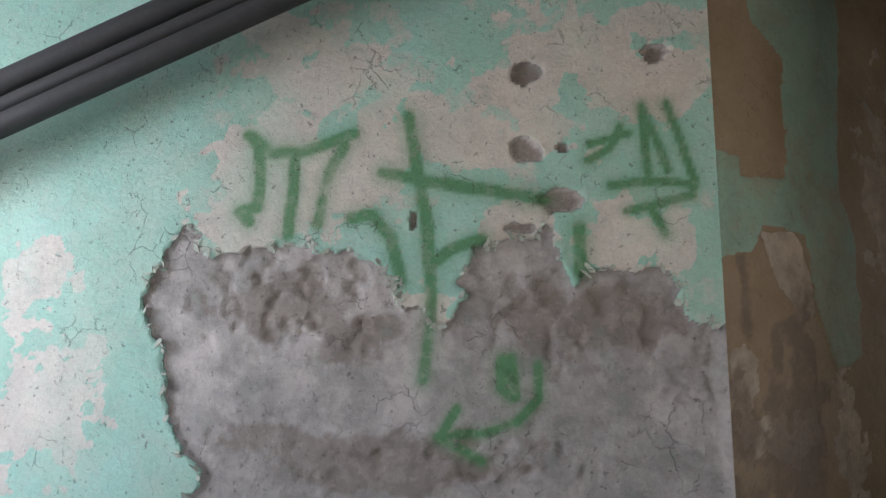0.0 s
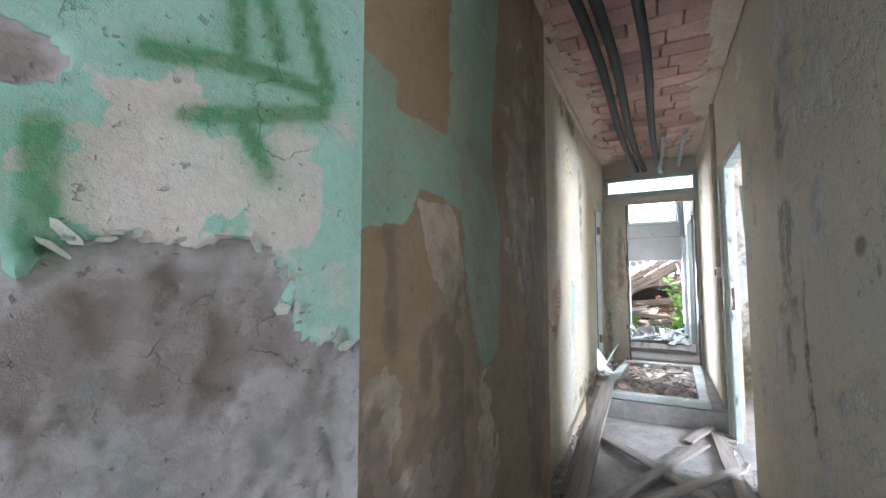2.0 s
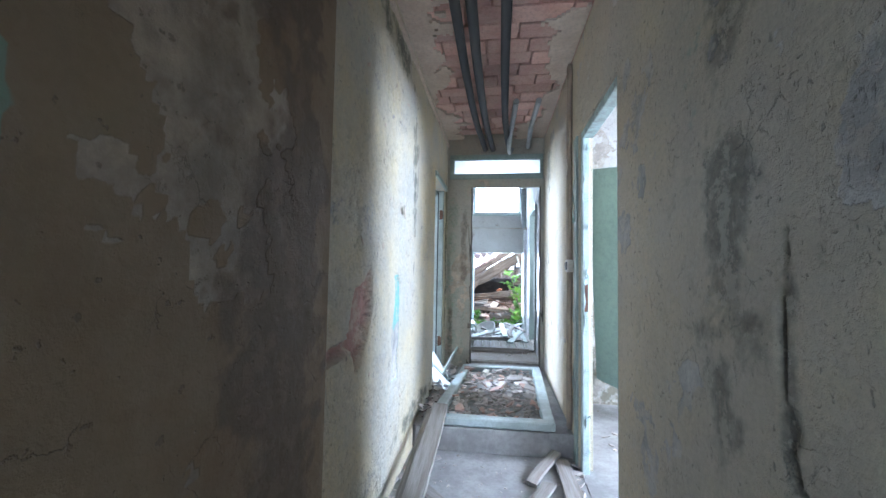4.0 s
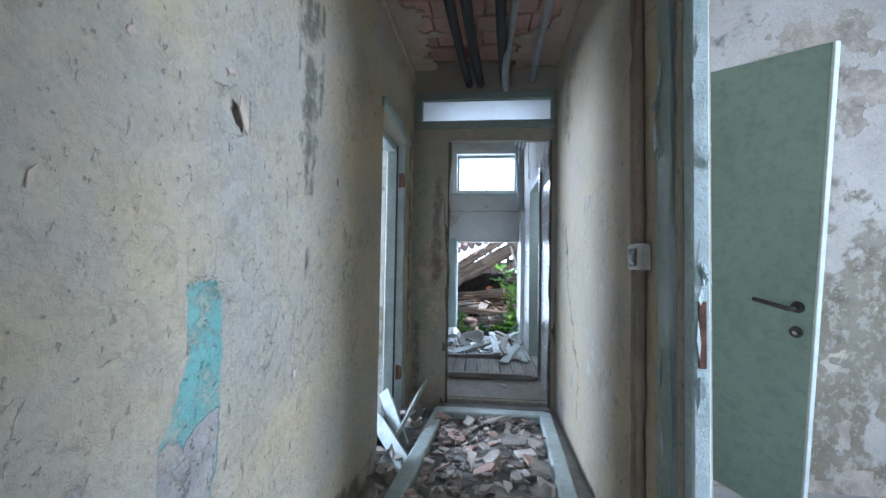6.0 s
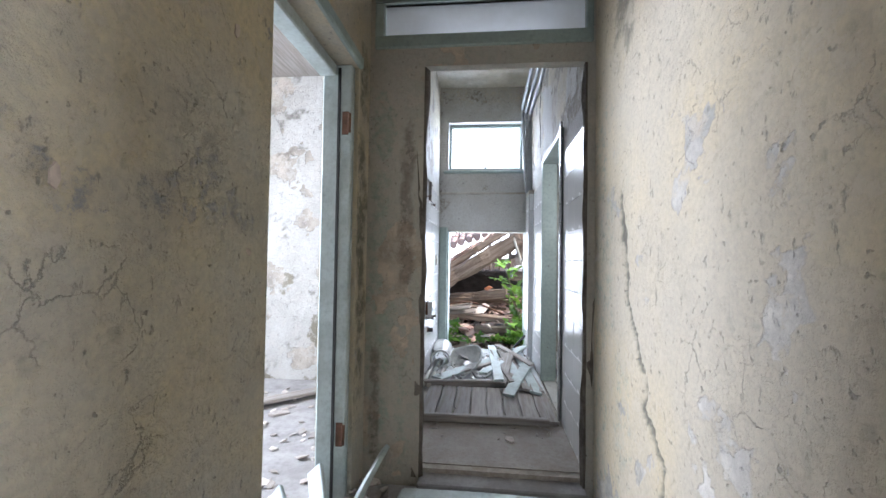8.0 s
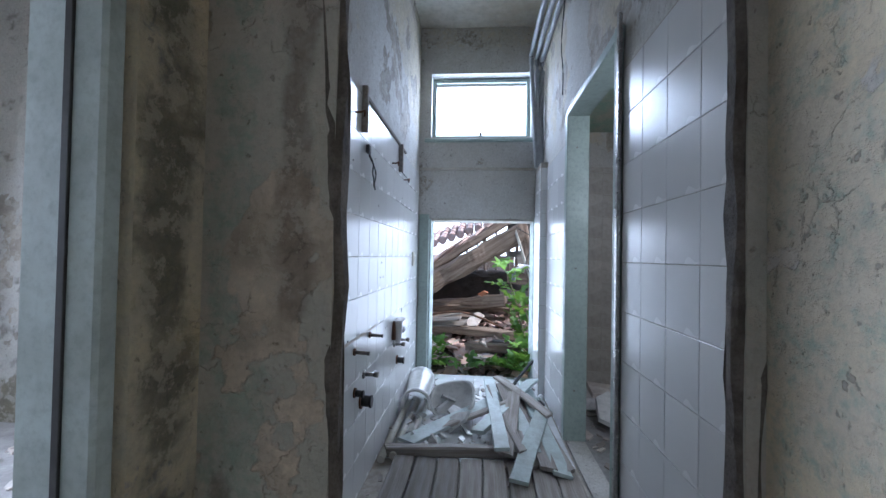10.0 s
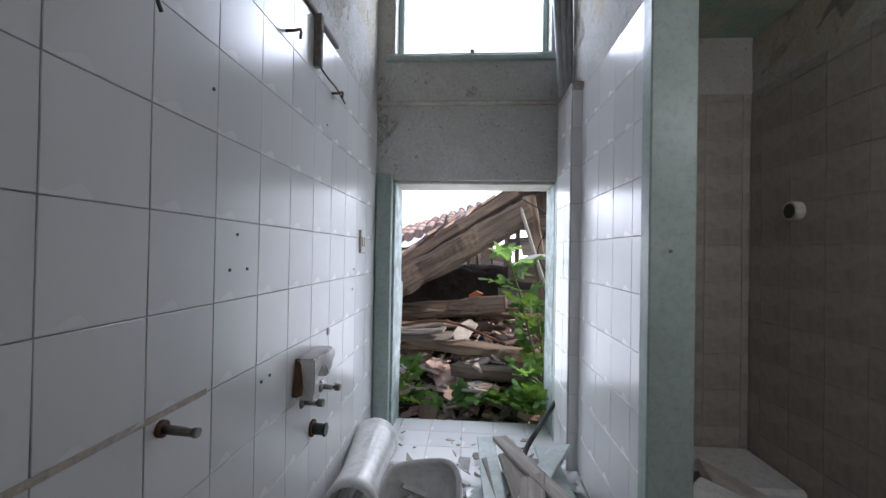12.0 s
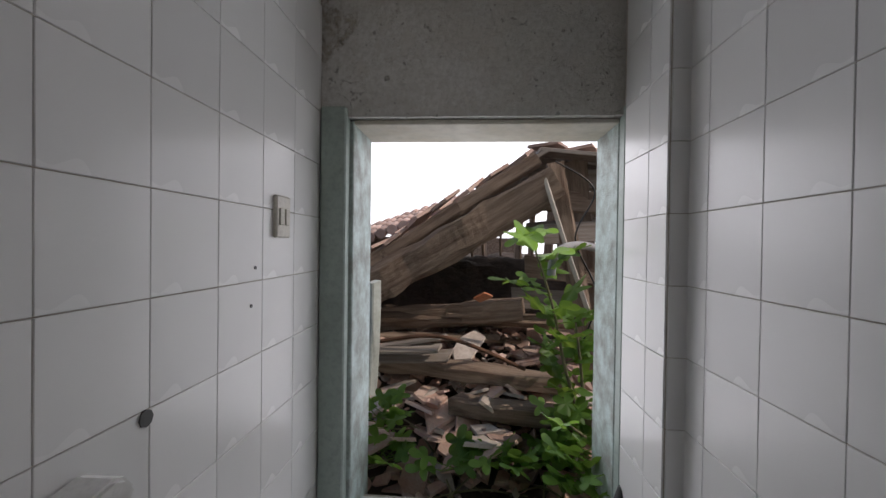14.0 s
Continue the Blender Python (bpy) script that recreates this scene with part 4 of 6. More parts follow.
def collapsed_roof():
    roof = empty("collapsed_roof", label="collapsed roof slope of old boards and clay tiles", category="roof")
    rnd = random.Random(9)
    # the slope follows the big beam, and runs back from it
    a, b = Vector((0, 2.6, 0.36)), Vector((0, -0.05, 2.02))
    d = (b - a).normalized()
    n = Vector((0, d.z, -d.y)) * -1
    n = n if n.z > 0 else -n
    for i in range(9):
        x = 12.35 + i * 0.22
        length = (b - a).length + rnd.uniform(-0.25, 0.15)
        mid = (a + b) / 2 + n * 0.05 + Vector((x, 0, 0))
        ob = part("roof_board", board_bm(length, 0.2, 0.03, 200 + i), M_OLDWOOD, roof)
        ob.matrix_world = span_matrix(mid - d * length / 2, mid + d * length / 2)
    for j in range(14):
        for i in range(8):
            if rnd.random() < 0.12:
                continue
            c = a + d * (0.15 + j * 0.21) + n * (0.085 + rnd.uniform(0, 0.03)) + Vector((12.3 + i * 0.23, 0, 0))
            ob = part("roof_tile", shard_bm(rnd, 0.36, 0.24, 0.025), M_SHARD, roof)
            ob.matrix_world = span_matrix(c - d * 0.15, c + d * 0.15 + n * 0.03, rnd.gauss(0, 5))
    # boards added under the slope at its back, blocking sky to keep it dark
    for i in range(22):
        y = 2.4 - i * 0.17
        seen = 0.45 + (y - 0.45) / 1.6
        top = min(2.3, 1.35 + 1.6 * (0.625 * (1.25 - seen) - 0.06)) - 0.12
        if top > 0.75:
            ob = part("back_board", board_bm(top - 0.45, 0.2 - 0.03 * rnd.random(), 0.03, 400 + i, 0.012), M_BEAM, roof)
            ob.matrix_world = span_matrix((14.25 + rnd.uniform(-0.05, 0.05), y, 0.45), (14.0, y + rnd.gauss(0, 0.03), top), 90)
    # the other slope, falling away beyond the ridge
    for i in range(7):
        ob = part("roof_board", board_bm(1.5, 0.2, 0.03, 430 + i), M_OLDWOOD, roof)
        ob.matrix_world = span_matrix((12.35 + i * 0.22, 0.02, 2.06), (12.35 + i * 0.22, -1.45, 1.86 + rnd.uniform(-0.03, 0.03)))
        for j in range(6):
            ob = part("roof_tile", shard_bm(rnd, 0.36, 0.24, 0.025), M_SHARD, roof)
            ob.matrix_world = pose(12.4 + i * 0.22, -0.05 - j * 0.22, 2.105 - j * 0.028, rnd.gauss(8, 4), rnd.gauss(0, 5), 90)
    for j in range(4):
        c0, c1 = a + d * (0.5 + j * 0.6) - n * 0.02, a + d * (1.1 + j * 0.6) - n * 0.01
        ob = part("roof_edge_slab", board_bm(0.66, 0.16, 0.1, 260 + j, 0.01, 0.06), M_BEAM, roof)
        ob.matrix_world = span_matrix(c0 + Vector((12.28, 0, 0.05)), c1 + Vector((12.28, 0, 0.05)))


collapsed_roof()


def far_roof():
    roof = empty("tiled_roof", label="sunlit row of clay roof tiles beyond the rubble", category="roof")
    rnd = random.Random(19)
    for i in range(16):
        for j in range(4):
            pts = [(17.0 + j * 0.45, 3.6 - i * 0.22, 1.1 + i * 0.075 + 0.1 * j), (17.5 + j * 0.45, 3.6 - i * 0.22, 1.2 + i * 0.075 + 0.1 * j)]
            part("roof_tile", tube_bm(pts, 0.1 + rnd.uniform(0, 0.01), 8), M_SHARD, roof)
    part("gable_wall", box((17.3, -0.4, 0.0), (17.6, 4.0, 1.5)), M_BEAM, roof)


far_roof()


def leaf_mesh(seed):
    """A lobed fig leaf, slightly folded, with its stalk at the origin."""
    rnd = random.Random(seed)
    n = 40
    verts, faces = [(0, 0.0, 0), (0, 0.5, 0.0)], []
    for i in range(n + 1):
        a = -2.75 + 5.5 * i / n
        r = (0.2 + 0.33 * abs(math.cos(a * 2.4)) ** 1.2) * (1.2 if abs(a) < 0.65 else 1.0 if abs(a) < 1.95 else 0.8) + rnd.uniform(-0.012, 0.012)
        x, y = r * math.sin(a), 0.42 + r * math.cos(a)
        verts.append((x, y, -0.25 * x * x + 0.06 * math.sin(5 * a) - 0.12 * (y - 0.3) ** 2))
    for i in range(n):
        faces.append((1, 3 + i, 2 + i))
    faces.append((0, 1, 2))
    faces.append((0, 2 + n, 1))
    me = bpy.data.meshes.new("leaf")
    me.from_pydata(verts, [], faces)
    me.materials.append(M_LEAF)
    me.shade_smooth()
    return me


LEAVES = [leaf_mesh(k) for k in range(4)]


def fig_plant(name, stems, label, seed, size):
    rnd = random.Random(seed)
    plant = empty(name, Matrix.Translation(stems[0][0]), label, "plant", "fig shoots")
    inv = plant.matrix_world.inverted()
    for stem in stems:
        pts = curve_points(stem, 8)
        st = part("stem", tube_bm([inv @ p for p in pts], 0.011, 7, None, 0.45), M_STEM, plant)
        for i, p in enumerate(pts[3:]):
            for rep in range(1 if i % 3 else 2):
                ang = rnd.uniform(0, 360)
                lean = rnd.uniform(40, 85)
                s = rnd.uniform(*size)
                ob = new("leaf", rnd.choice(LEAVES))
                ob.parent = plant
                off = Vector((math.sin(radians(ang)), math.cos(radians(ang)), 0.3)) * rnd.uniform(0.03, 0.09)
                stalk = part("leaf_stalk", tube_bm([inv @ p, inv @ (p + off)], 0.0025, 5), M_LEAF, plant)
                # blades lean towards the light of the doorway and the sky
                ob.matrix_basis = inv @ (Matrix.Translation(p + off) @ pose(0, 0, 0, 90 - lean, rnd.uniform(-25, 25), -ang)) @ Matrix.Scale(s, 4)


fig_plant("fig_tree_shoot", [[(11.55, -0.1, 0.35), (11.45, 0.02, 0.7), (11.3, 0.12, 1.05), (11.2, 0.24, 1.38)], [(11.5, -0.1, 0.35), (11.4, -0.05, 0.7), (11.35, 0.0, 1.0)]], "tall young fig shoot with bright green lobed leaves", 5, (0.13, 0.2))
fig_plant("fig_tree_shoot", [[(11.5, -0.15, 0.2), (11.3, 0.12, 0.3), (11.1, 0.36, 0.34)], [(11.45, -0.15, 0.2), (11.2, 0.0, 0.38), (11.0, 0.08, 0.4)], [(11.5, -0.1, 0.2), (11.25, 0.4, 0.3), (11.12, 0.66, 0.3)]], "low spreading fig shoots crossing the threshold", 6, (0.11, 0.17))
fig_plant("fig_tree_shoot", [[(11.4, -0.2, 0.2), (11.25, -0.05, 0.42), (11.15, 0.1, 0.55)], [(11.4, -0.2, 0.2), (11.15, 0.02, 0.3), (10.9, 0.0, 0.34)]], "bushy dark fig shoots beside the door jamb", 8, (0.11, 0.18))
fig_plant("fig_tree_shoot", [[(11.5, 1.1, 0.25), (11.35, 1.0, 0.42), (11.25, 0.93, 0.5)], [(11.5, 1.1, 0.25), (11.3, 1.0, 0.27), (11.2, 0.92, 0.3)]], "small fig shoot beside the door jamb", 7, (0.09, 0.14))

rng = random.Random(91)
for k in range(22):
    x, y = rng.uniform(11.1, 11.7), rng.uniform(0.0, 1.1)
    z = mound_height(x, y) + 0.03
    a = rng.uniform(0, 6.28)
    l = rng.uniform(0.12, 0.3)
    ob = part("twig", tube_bm(curve_points([(x - l * math.cos(a), y - l * math.sin(a), z), (x, y, z + rng.uniform(0.02, 0.09)), (x + l * math.cos(a), y + l * math.sin(a), z + rng.uniform(-0.01, 0.05))], 5), 0.005, 5), M_STEM)
    tagged(ob, "dry brown twig lying on the rubble", "twig", "twigs by the door")
tagged(part("bent_conduit", tube_bm(curve_points([(11.9, -0.5, 1.25), (11.5, -0.1, 1.36), (11.3, 0.1, 1.33), (11.32, 0.13, 1.2)]), 0.022, 10), M_GREYPIPE), "bent grey conduit hanging over the rubble", "pipe")
tagged(part("loose_cable", tube_bm(curve_points([(11.4, 0.1, 1.8), (11.4, -0.1, 1.65), (11.45, -0.02, 1.4), (11.5, -0.15, 1.1), (11.6, -0.1, 0.8)]), 0.005, 6), M_DARKPLASTIC_AND_SHADE), "thin dark cable hanging outside the door", "cable")
tagged(part("rod", tube_bm(curve_points([(11.8, 1.2, 0.72), (11.7, 0.7, 0.8), (11.7, 0.2, 0.62)]), 0.012, 8), M_RUST), "bent rusty rod lying over planks", "rod")

# ---- entry room ----
rng = random.Random(404)
probe_u, probe_v = np.array([rng.uniform(0.02, 2.9) for _ in range(9000)]), np.array([rng.uniform(0.55, 2.6) for _ in range(9000)])
edge_mask = soft(patch(probe_u, probe_v, GREY, 3, 0.12), -0.025, 0.02)

CU = Vector((WALL_U[0], WALL_U[1], 0))
CN = Vector((-0.446, -0.895, 0))


def on_graffiti(u, v, off):
    return Vector((CORNER[0], CORNER[1], v)) + CU * u + CN * off


for k, (dv, r) in enumerate(((0.10, 0.045), (0.0, 0.03), (-0.085, 0.042))):
    pts = [on_graffiti(u, 2.09 + dv + (3.0 - u) * 0.43, 0.22) for u in (4.3, 3.6, 3.0, 2.4, 1.8, 1.2, 0.9)]
    ob = part("conduit", tube_bm(curve_points(pts, 4), r, 14), M_BLACK)
    tagged(ob, "black insulated pipe slanting across the mint wall", "pipe", "pipes in the entry room")

count = 0
for u, v, e in zip(probe_u, probe_v, edge_mask):
    if 0.15 < e < 0.75 and count < 110:
        count += 1
        f = part("paint_flake", shard_bm(rng, rng.uniform(0.02, 0.07), rng.uniform(0.012, 0.03), 0.003), M_FLAKE, graffiti_wall)
        f.matrix_world = Matrix.Translation(on_graffiti(u, v, 0.004)) @ Matrix((CU, Vector((0, 0, 1)), CN)).transposed().to_4x4() @ pose(0, 0, 0, rng.gauss(0, 16), rng.gauss(0, 16), rng.uniform(0, 360))

# ---- corridor ----
for k, (y, r, sag) in enumerate(((0.80, 0.034, 0.02), (0.70, 0.036, 0.03), (0.49, 0.034, 0.015))):
    pts = [(1.75, y + 0.25, 3.1), (2.6, y + 0.1, 3.08 - sag), (4.0, y, 3.06), (5.4, y - 0.02, 3.05 - sag), (6.6, y - 0.05, 3.05), (7.67, y - 0.12, 3.06)]
    ob = part("conduit", tube_bm(curve_points(pts, 8), r, 14), M_BLACK)
    tagged(ob, "black insulated pipe hung along the corridor ceiling", "pipe", "pipes under the corridor ceiling")
for k, pts in enumerate([[(6.3, 0.34, 3.14), (6.9, 0.36, 3.1), (7.25, 0.38, 2.98), (7.6, 0.36, 2.99), (7.67, 0.33, 3.06)], [(6.3, 0.12, 3.14), (7.0, 0.14, 3.1), (7.67, 0.12, 3.08)]]):
    tagged(part("conduit", tube_bm(curve_points(pts, 8), 0.028, 12), M_GREYPIPE), "grey plastic conduit drooping below the corridor ceiling", "pipe", "grey conduits")
tagged(part("trim_cornice", box((3.62, 1.165, 3.09), (7.66, 1.2, 3.13), 0.008), M_TORN), "thin plaster moulding under the ceiling", "trim", kind="structure")

rng = random.Random(405)
for k in range(46):
    x, z = rng.uniform(3.8, 6.5), rng.uniform(0.5, 2.7)
    f = part("plaster_flake", shard_bm(rng, rng.uniform(0.015, 0.06), rng.uniform(0.01, 0.03), 0.003), M_TORN if k % 3 else M_CHIP, left_wall)
    f.matrix_world = pose(x, 1.182, z, 90 + rng.gauss(0, 14), rng.uniform(0, 360), rng.gauss(0, 14))
f = part("plaster_flake", shard_bm(rng, 0.1, 0.035, 0.003), M_TORN, left_wall)
f.matrix_world = pose(5.06, 1.168, 1.85, 96, 60, 8)

# switch box and its surface conduit on the right wall
switch = empty("light_switch", Matrix.Translation((5.665, -0.088, 1.497)), "surface mounted white and black double light switch", "switch")
part("back_box", add_box(bmesh.new(), (0.12, 0.045, 0.1), pose(0, 0.022, 0), 0.006), M_PLASTIC, switch)
part("rocker", add_box(bmesh.new(), (0.075, 0.008, 0.066), pose(0, 0.047, 0), 0.003), M_DARKPLASTIC_AND_SHADE, switch, "black rocker plate")
part("button", add_box(bmesh.new(), (0.024, 0.008, 0.04), pose(-0.014, 0.052, 0, 6), 0.002), M_METAL, switch)
part("button", add_box(bmesh.new(), (0.024, 0.008, 0.04), pose(0.014, 0.052, 0, -6), 0.002), M_METAL, switch)
for x in (5.68, 5.73):
    tagged(part("surface_conduit", tube_bm(curve_points([(x, -0.074, 1.545), (x + 0.004, -0.072, 2.4), (x, -0.074, 3.18)], 6), 0.019, 10), M_TANPIPE), "painted conduit running up from the light switch", "pipe", "conduits at the light switch")
    tagged(part("surface_conduit", tube_bm(curve_points([(x - 0.01, -0.074, 0.2), (x - 0.006, -0.072, 0.8), (x - 0.01, -0.074, 1.45)], 6), 0.019, 10), M_TANPIPE), "painted conduit running down from the light switch", "pipe", "conduits at the light switch")

# right doorway: peeling turquoise frame, leaning door
door_frame = empty("door_frame", label="wooden door frame with peeling turquoise paint and rusty hinges", category="door frame")


def peeled_post(name, lo, hi, mat, seed):
    ob = part(name, box(lo, hi, 0.006), mat, door_frame)
    rnd = random.Random(seed)
    for i in range(26):
        z = rnd.uniform(lo[2] + 0.05, hi[2] - 0.05)
        b = shard_bm(rnd, rnd.uniform(0.04, 0.12), rnd.uniform(0.01, 0.022), 0.002)
        f = part("paint_flake", b, M_GREENFRAME if rnd.random() < 0.35 else M_SKIN, ob)
        f.matrix_world = pose(lo[0] - 0.004 - rnd.uniform(0, 0.008), rnd.uniform(lo[1], hi[1]), z, rnd.gauss(0, 10), 90 + rnd.gauss(0, 18), rnd.gauss(0, 14))
    return ob


peeled_post("post", (5.34, -0.158, 0.0), (5.398, -0.104, 2.5), M_SKIN, 1)
peeled_post("post", (4.402, -0.18, 0.0), (4.45, -0.1, 2.5), M_PEEL, 2)
part("head", box((4.45, -0.18, 2.44), (5.33, -0.1, 2.498), 0.006), M_PEEL, door_frame)
casing = part("casing", board_bm(2.46, 0.1, 0.02, 41, 0.004, 0.01, 0.12), M_GREENFRAME, door_frame, "sage green casing strip, cracked and flaking")
casing.matrix_world = span_matrix((5.47, -0.083, 0.02), (5.47, -0.083, 2.48), 90)
rng = random.Random(46)
for k in range(16):
    f = part("paint_flake", shard_bm(rng, rng.uniform(0.05, 0.16), rng.uniform(0.02, 0.045), 0.002), M_GREENFRAME if k % 3 else M_SKIN, casing)
    f.matrix_world = pose(5.47 + rng.uniform(-0.05, 0.06), -0.066, rng.uniform(0.2, 2.4), 90 + rng.gauss(0, 10), 90 + rng.gauss(0, 15), rng.gauss(0, 12))
part("strike_plate", box((5.335, -0.143, 1.16), (5.341, -0.12, 1.36), 0.002), M_RUST, door_frame, "rusty lock plate")

tr, br = Vector((5.79, -0.86, 2.37)), Vector((6.3, -1.06, 0.12))
up = (tr - br).normalized()
side = (Vector((6.189, -0.595, 2.44)) - tr)
side = (side - up * side.dot(up)).normalized()
face = side.cross(up)
leaf_m = Matrix((side, up, face)).transposed().to_4x4()
leaf_m.translation = tr - up * 1.07 + side * 0.42
# local x runs from the lock edge, y up, z towards the eye
if (leaf_m.to_3x3() @ Vector((0, 0, 1))).x > 0:
    flip = -1
else:
    flip = 1
door_leaf = empty("door_leaf", leaf_m, "loose sage green door leaf leaning behind the doorway", "door")
part("panel", add_box(bmesh.new(), (0.84, 2.26, 0.04), Matrix.Translation((0, -0.06, 0)), 0.004), M_LEAFDOOR, door_leaf)
part("edge_strip", add_box(bmesh.new(), (0.012, 2.26, 0.042), Matrix.Translation((-0.424, -0.06, 0)), 0.002), M_PAINTWOOD, door_leaf)
hz = 0.02 * flip
handle = part("handle", tube_bm([(-0.36, -0.05, hz), (-0.36, -0.05, hz * 3.2), (-0.34, -0.05, hz * 3.5), (-0.2, -0.035, hz * 3.5)], 0.011, 10), M_DARKPLASTIC_AND_SHADE, door_leaf, "dark lever handle")
part("rose", tube_bm([(-0.36, -0.05, hz * 0.9), (-0.36, -0.05, hz * 1.5)], 0.026, 16), M_DARKPLASTIC_AND_SHADE, handle)
part("lock_rose", tube_bm([(-0.36, -0.17, hz * 0.9), (-0.36, -0.17, hz * 1.5)], 0.026, 16), M_DARKPLASTIC_AND_SHADE, door_leaf, "dark round lock escutcheon")
part("knob", tube_bm([(-0.36, -0.17, hz * 1.5), (-0.36, -0.17, hz * 1.9)], 0.01, 12), M_CHROME, door_leaf)

# left doorway: frame with hinge
left_frame = empty("door_frame", label="pale grey wooden door frame with hinges, door missing", category="door frame")
post = part("post", box((7.43, 1.2, 0.15), (7.479, 1.36, 2.46), 0.008), M_PAINTWOOD, left_frame)
# thin black strip on the post draws the shade of a groove
part("groove_shade", box((7.424, 1.26, 0.15), (7.431, 1.275, 2.44), 0.001), M_DARKPLASTIC_AND_SHADE, post)
for z in (2.15, 0.55):
    part("hinge", tube_bm([(7.424, 1.21, z - 0.05), (7.424, 1.21, z + 0.05)], 0.009, 8), M_RUST, post)
    part("hinge_plate", box((7.425, 1.215, z - 0.06), (7.43, 1.25, z + 0.06), 0.001), M_RUST, post)
part("post", box((6.605, 1.285, 0.15), (6.66, 1.375, 2.46), 0.006), M_PAINTWOOD, left_frame)
part("head", box((6.66, 1.285, 2.40), (7.43, 1.375, 2.46), 0.006), M_PAINTWOOD, left_frame)
tagged(part("trim_door_left", box((6.56, 1.16, 2.46), (7.5, 1.19, 2.52), 0.008), M_GREENFRAME), "grey wooden moulding over the left doorway", "trim", kind="structure")

# partition: frame of the fanlight with frosted pane, door lining
fan = empty("window_1", label="narrow fanlight of frosted glass in a grey frame", category="window")
fan["kind"] = "structure"
part("pane", box((7.70, -0.04, 2.73), (7.708, 1.11, 2.925), 0.0), M_FROSTED, fan).visible_shadow = False
part("window_frame", box((7.66, -0.075, 2.92), (7.72, 1.15, 2.99), 0.006), M_GREENFRAME, fan)
part("window_frame", box((7.66, -0.075, 2.66), (7.72, 1.15, 2.734), 0.006), M_GREENFRAME, fan)
part("window_frame", box((7.66, 1.095, 2.734), (7.72, 1.15, 2.92), 0.006), M_GREENFRAME, fan)
part("window_frame", box((7.66, -0.075, 2.734), (7.72, -0.035, 2.92), 0.006), M_GREENFRAME, fan)
tagged(part("threshold", box((7.62, -0.05, 0.18), (7.8, 0.86, 0.225), 0.008), M_CONCRETE), "worn pale stone threshold", "threshold", kind="structure")

# broken plaster edges of the opening, bare dark masonry
for k, (y, z1) in enumerate(((0.872, 2.55), (-0.06, 2.55))):
    ob = part("broken_edge", board_bm(z1 - 0.22, 0.06 if k == 0 else 0.055, 0.06, 500 + k, 0.008, 0.01, 0.2), M_MASONRY)
    ob.matrix_world = span_matrix((7.715, y, 0.225), (7.715, y, z1))
    tagged(ob, "dark crumbling masonry edge of the doorway", "wall edge", kind="structure")

# frame lying on the raised floor, full of rubble
lying = empty("fallen_door_frame", label="pale painted door frame lying flat on the raised floor", category="door frame")
for a, b, w in (((5.6, 0.1, 0.225), (7.5, 0.02, 0.225), 0.1), ((5.62, 1.02, 0.225), (7.5, 0.87, 0.225), 0.1), ((5.64, 0.08, 0.225), (5.64, 1.05, 0.225), 0.1), ((7.47, 0.02, 0.222), (7.47, 0.9, 0.222), 0.13)):
    ob = part("rail", board_bm((Vector(b) - Vector(a)).length, w, 0.07, int(a[0] * 100 + a[1] * 10), 0.004, 0.01), M_PAINTWOOD, lying)
    ob.matrix_world = span_matrix(a, b)
tagged(part("step_board", box((5.57, 0.1, 0.0), (5.6, 1.16, 0.185), 0.004), M_CONCRETE), "grey concrete step face", "step", kind="structure")

scatter("corridor_rubble", 560, lambda r: (r.uniform(5.7, 7.42), r.uniform(0.1, 0.92), 0.185 + r.uniform(0, 0.05)), (0.025, 0.095), M_CHIP, "plaster and tile fragments filling the fallen frame", 21, 14)
scatter("corridor_tile_rubble", 50, lambda r: (r.uniform(5.7, 7.42), r.uniform(0.1, 0.92), 0.195 + r.uniform(0, 0.05)), (0.04, 0.12), M_SHARD, "terracotta fragments in the fallen frame", 22, 14)
scatter("edge_rubble", 260, lambda r: (r.uniform(2.2, 5.5), r.choice((1, 1, 0)) * 1.14 - 0.03 + r.gauss(0, 0.06), r.uniform(0, 0.03)), (0.02, 0.08), M_CHIP, "plaster crumbs along the foot of the walls", 23, 18)
scatter("floor_crumbs", 320, lambda r: (r.uniform(2.0, 5.5), r.uniform(0, 1.15), 0.002), (0.008, 0.03), M_CHIP, "small plaster crumbs on the concrete floor", 24, 10)
scatter("left_edge_rubble", 120, lambda r: (r.uniform(5.7, 7.85), r.uniform(0.98, 1.22), 0.19 + r.uniform(0, 0.04)), (0.03, 0.1), M_CHIP, "plaster lumps beside the left doorway", 25, 20)
rng = random.Random(55)
for k in range(11):
    ob = part("plaster_slab", shard_bm(rng, rng.uniform(0.14, 0.26), rng.uniform(0.1, 0.16), 0.016), M_CHIP if k % 6 else M_SHARD)
    ob.matrix_world = pose(rng.uniform(5.8, 7.35), rng.uniform(0.15, 0.85), 0.25 + rng.uniform(0, 0.02), rng.gauss(0, 7), rng.gauss(0, 7), rng.uniform(0, 360))
    tagged(ob, "flat broken piece of plaster lying in the rubble", "plaster", "plaster slabs in the fallen frame")

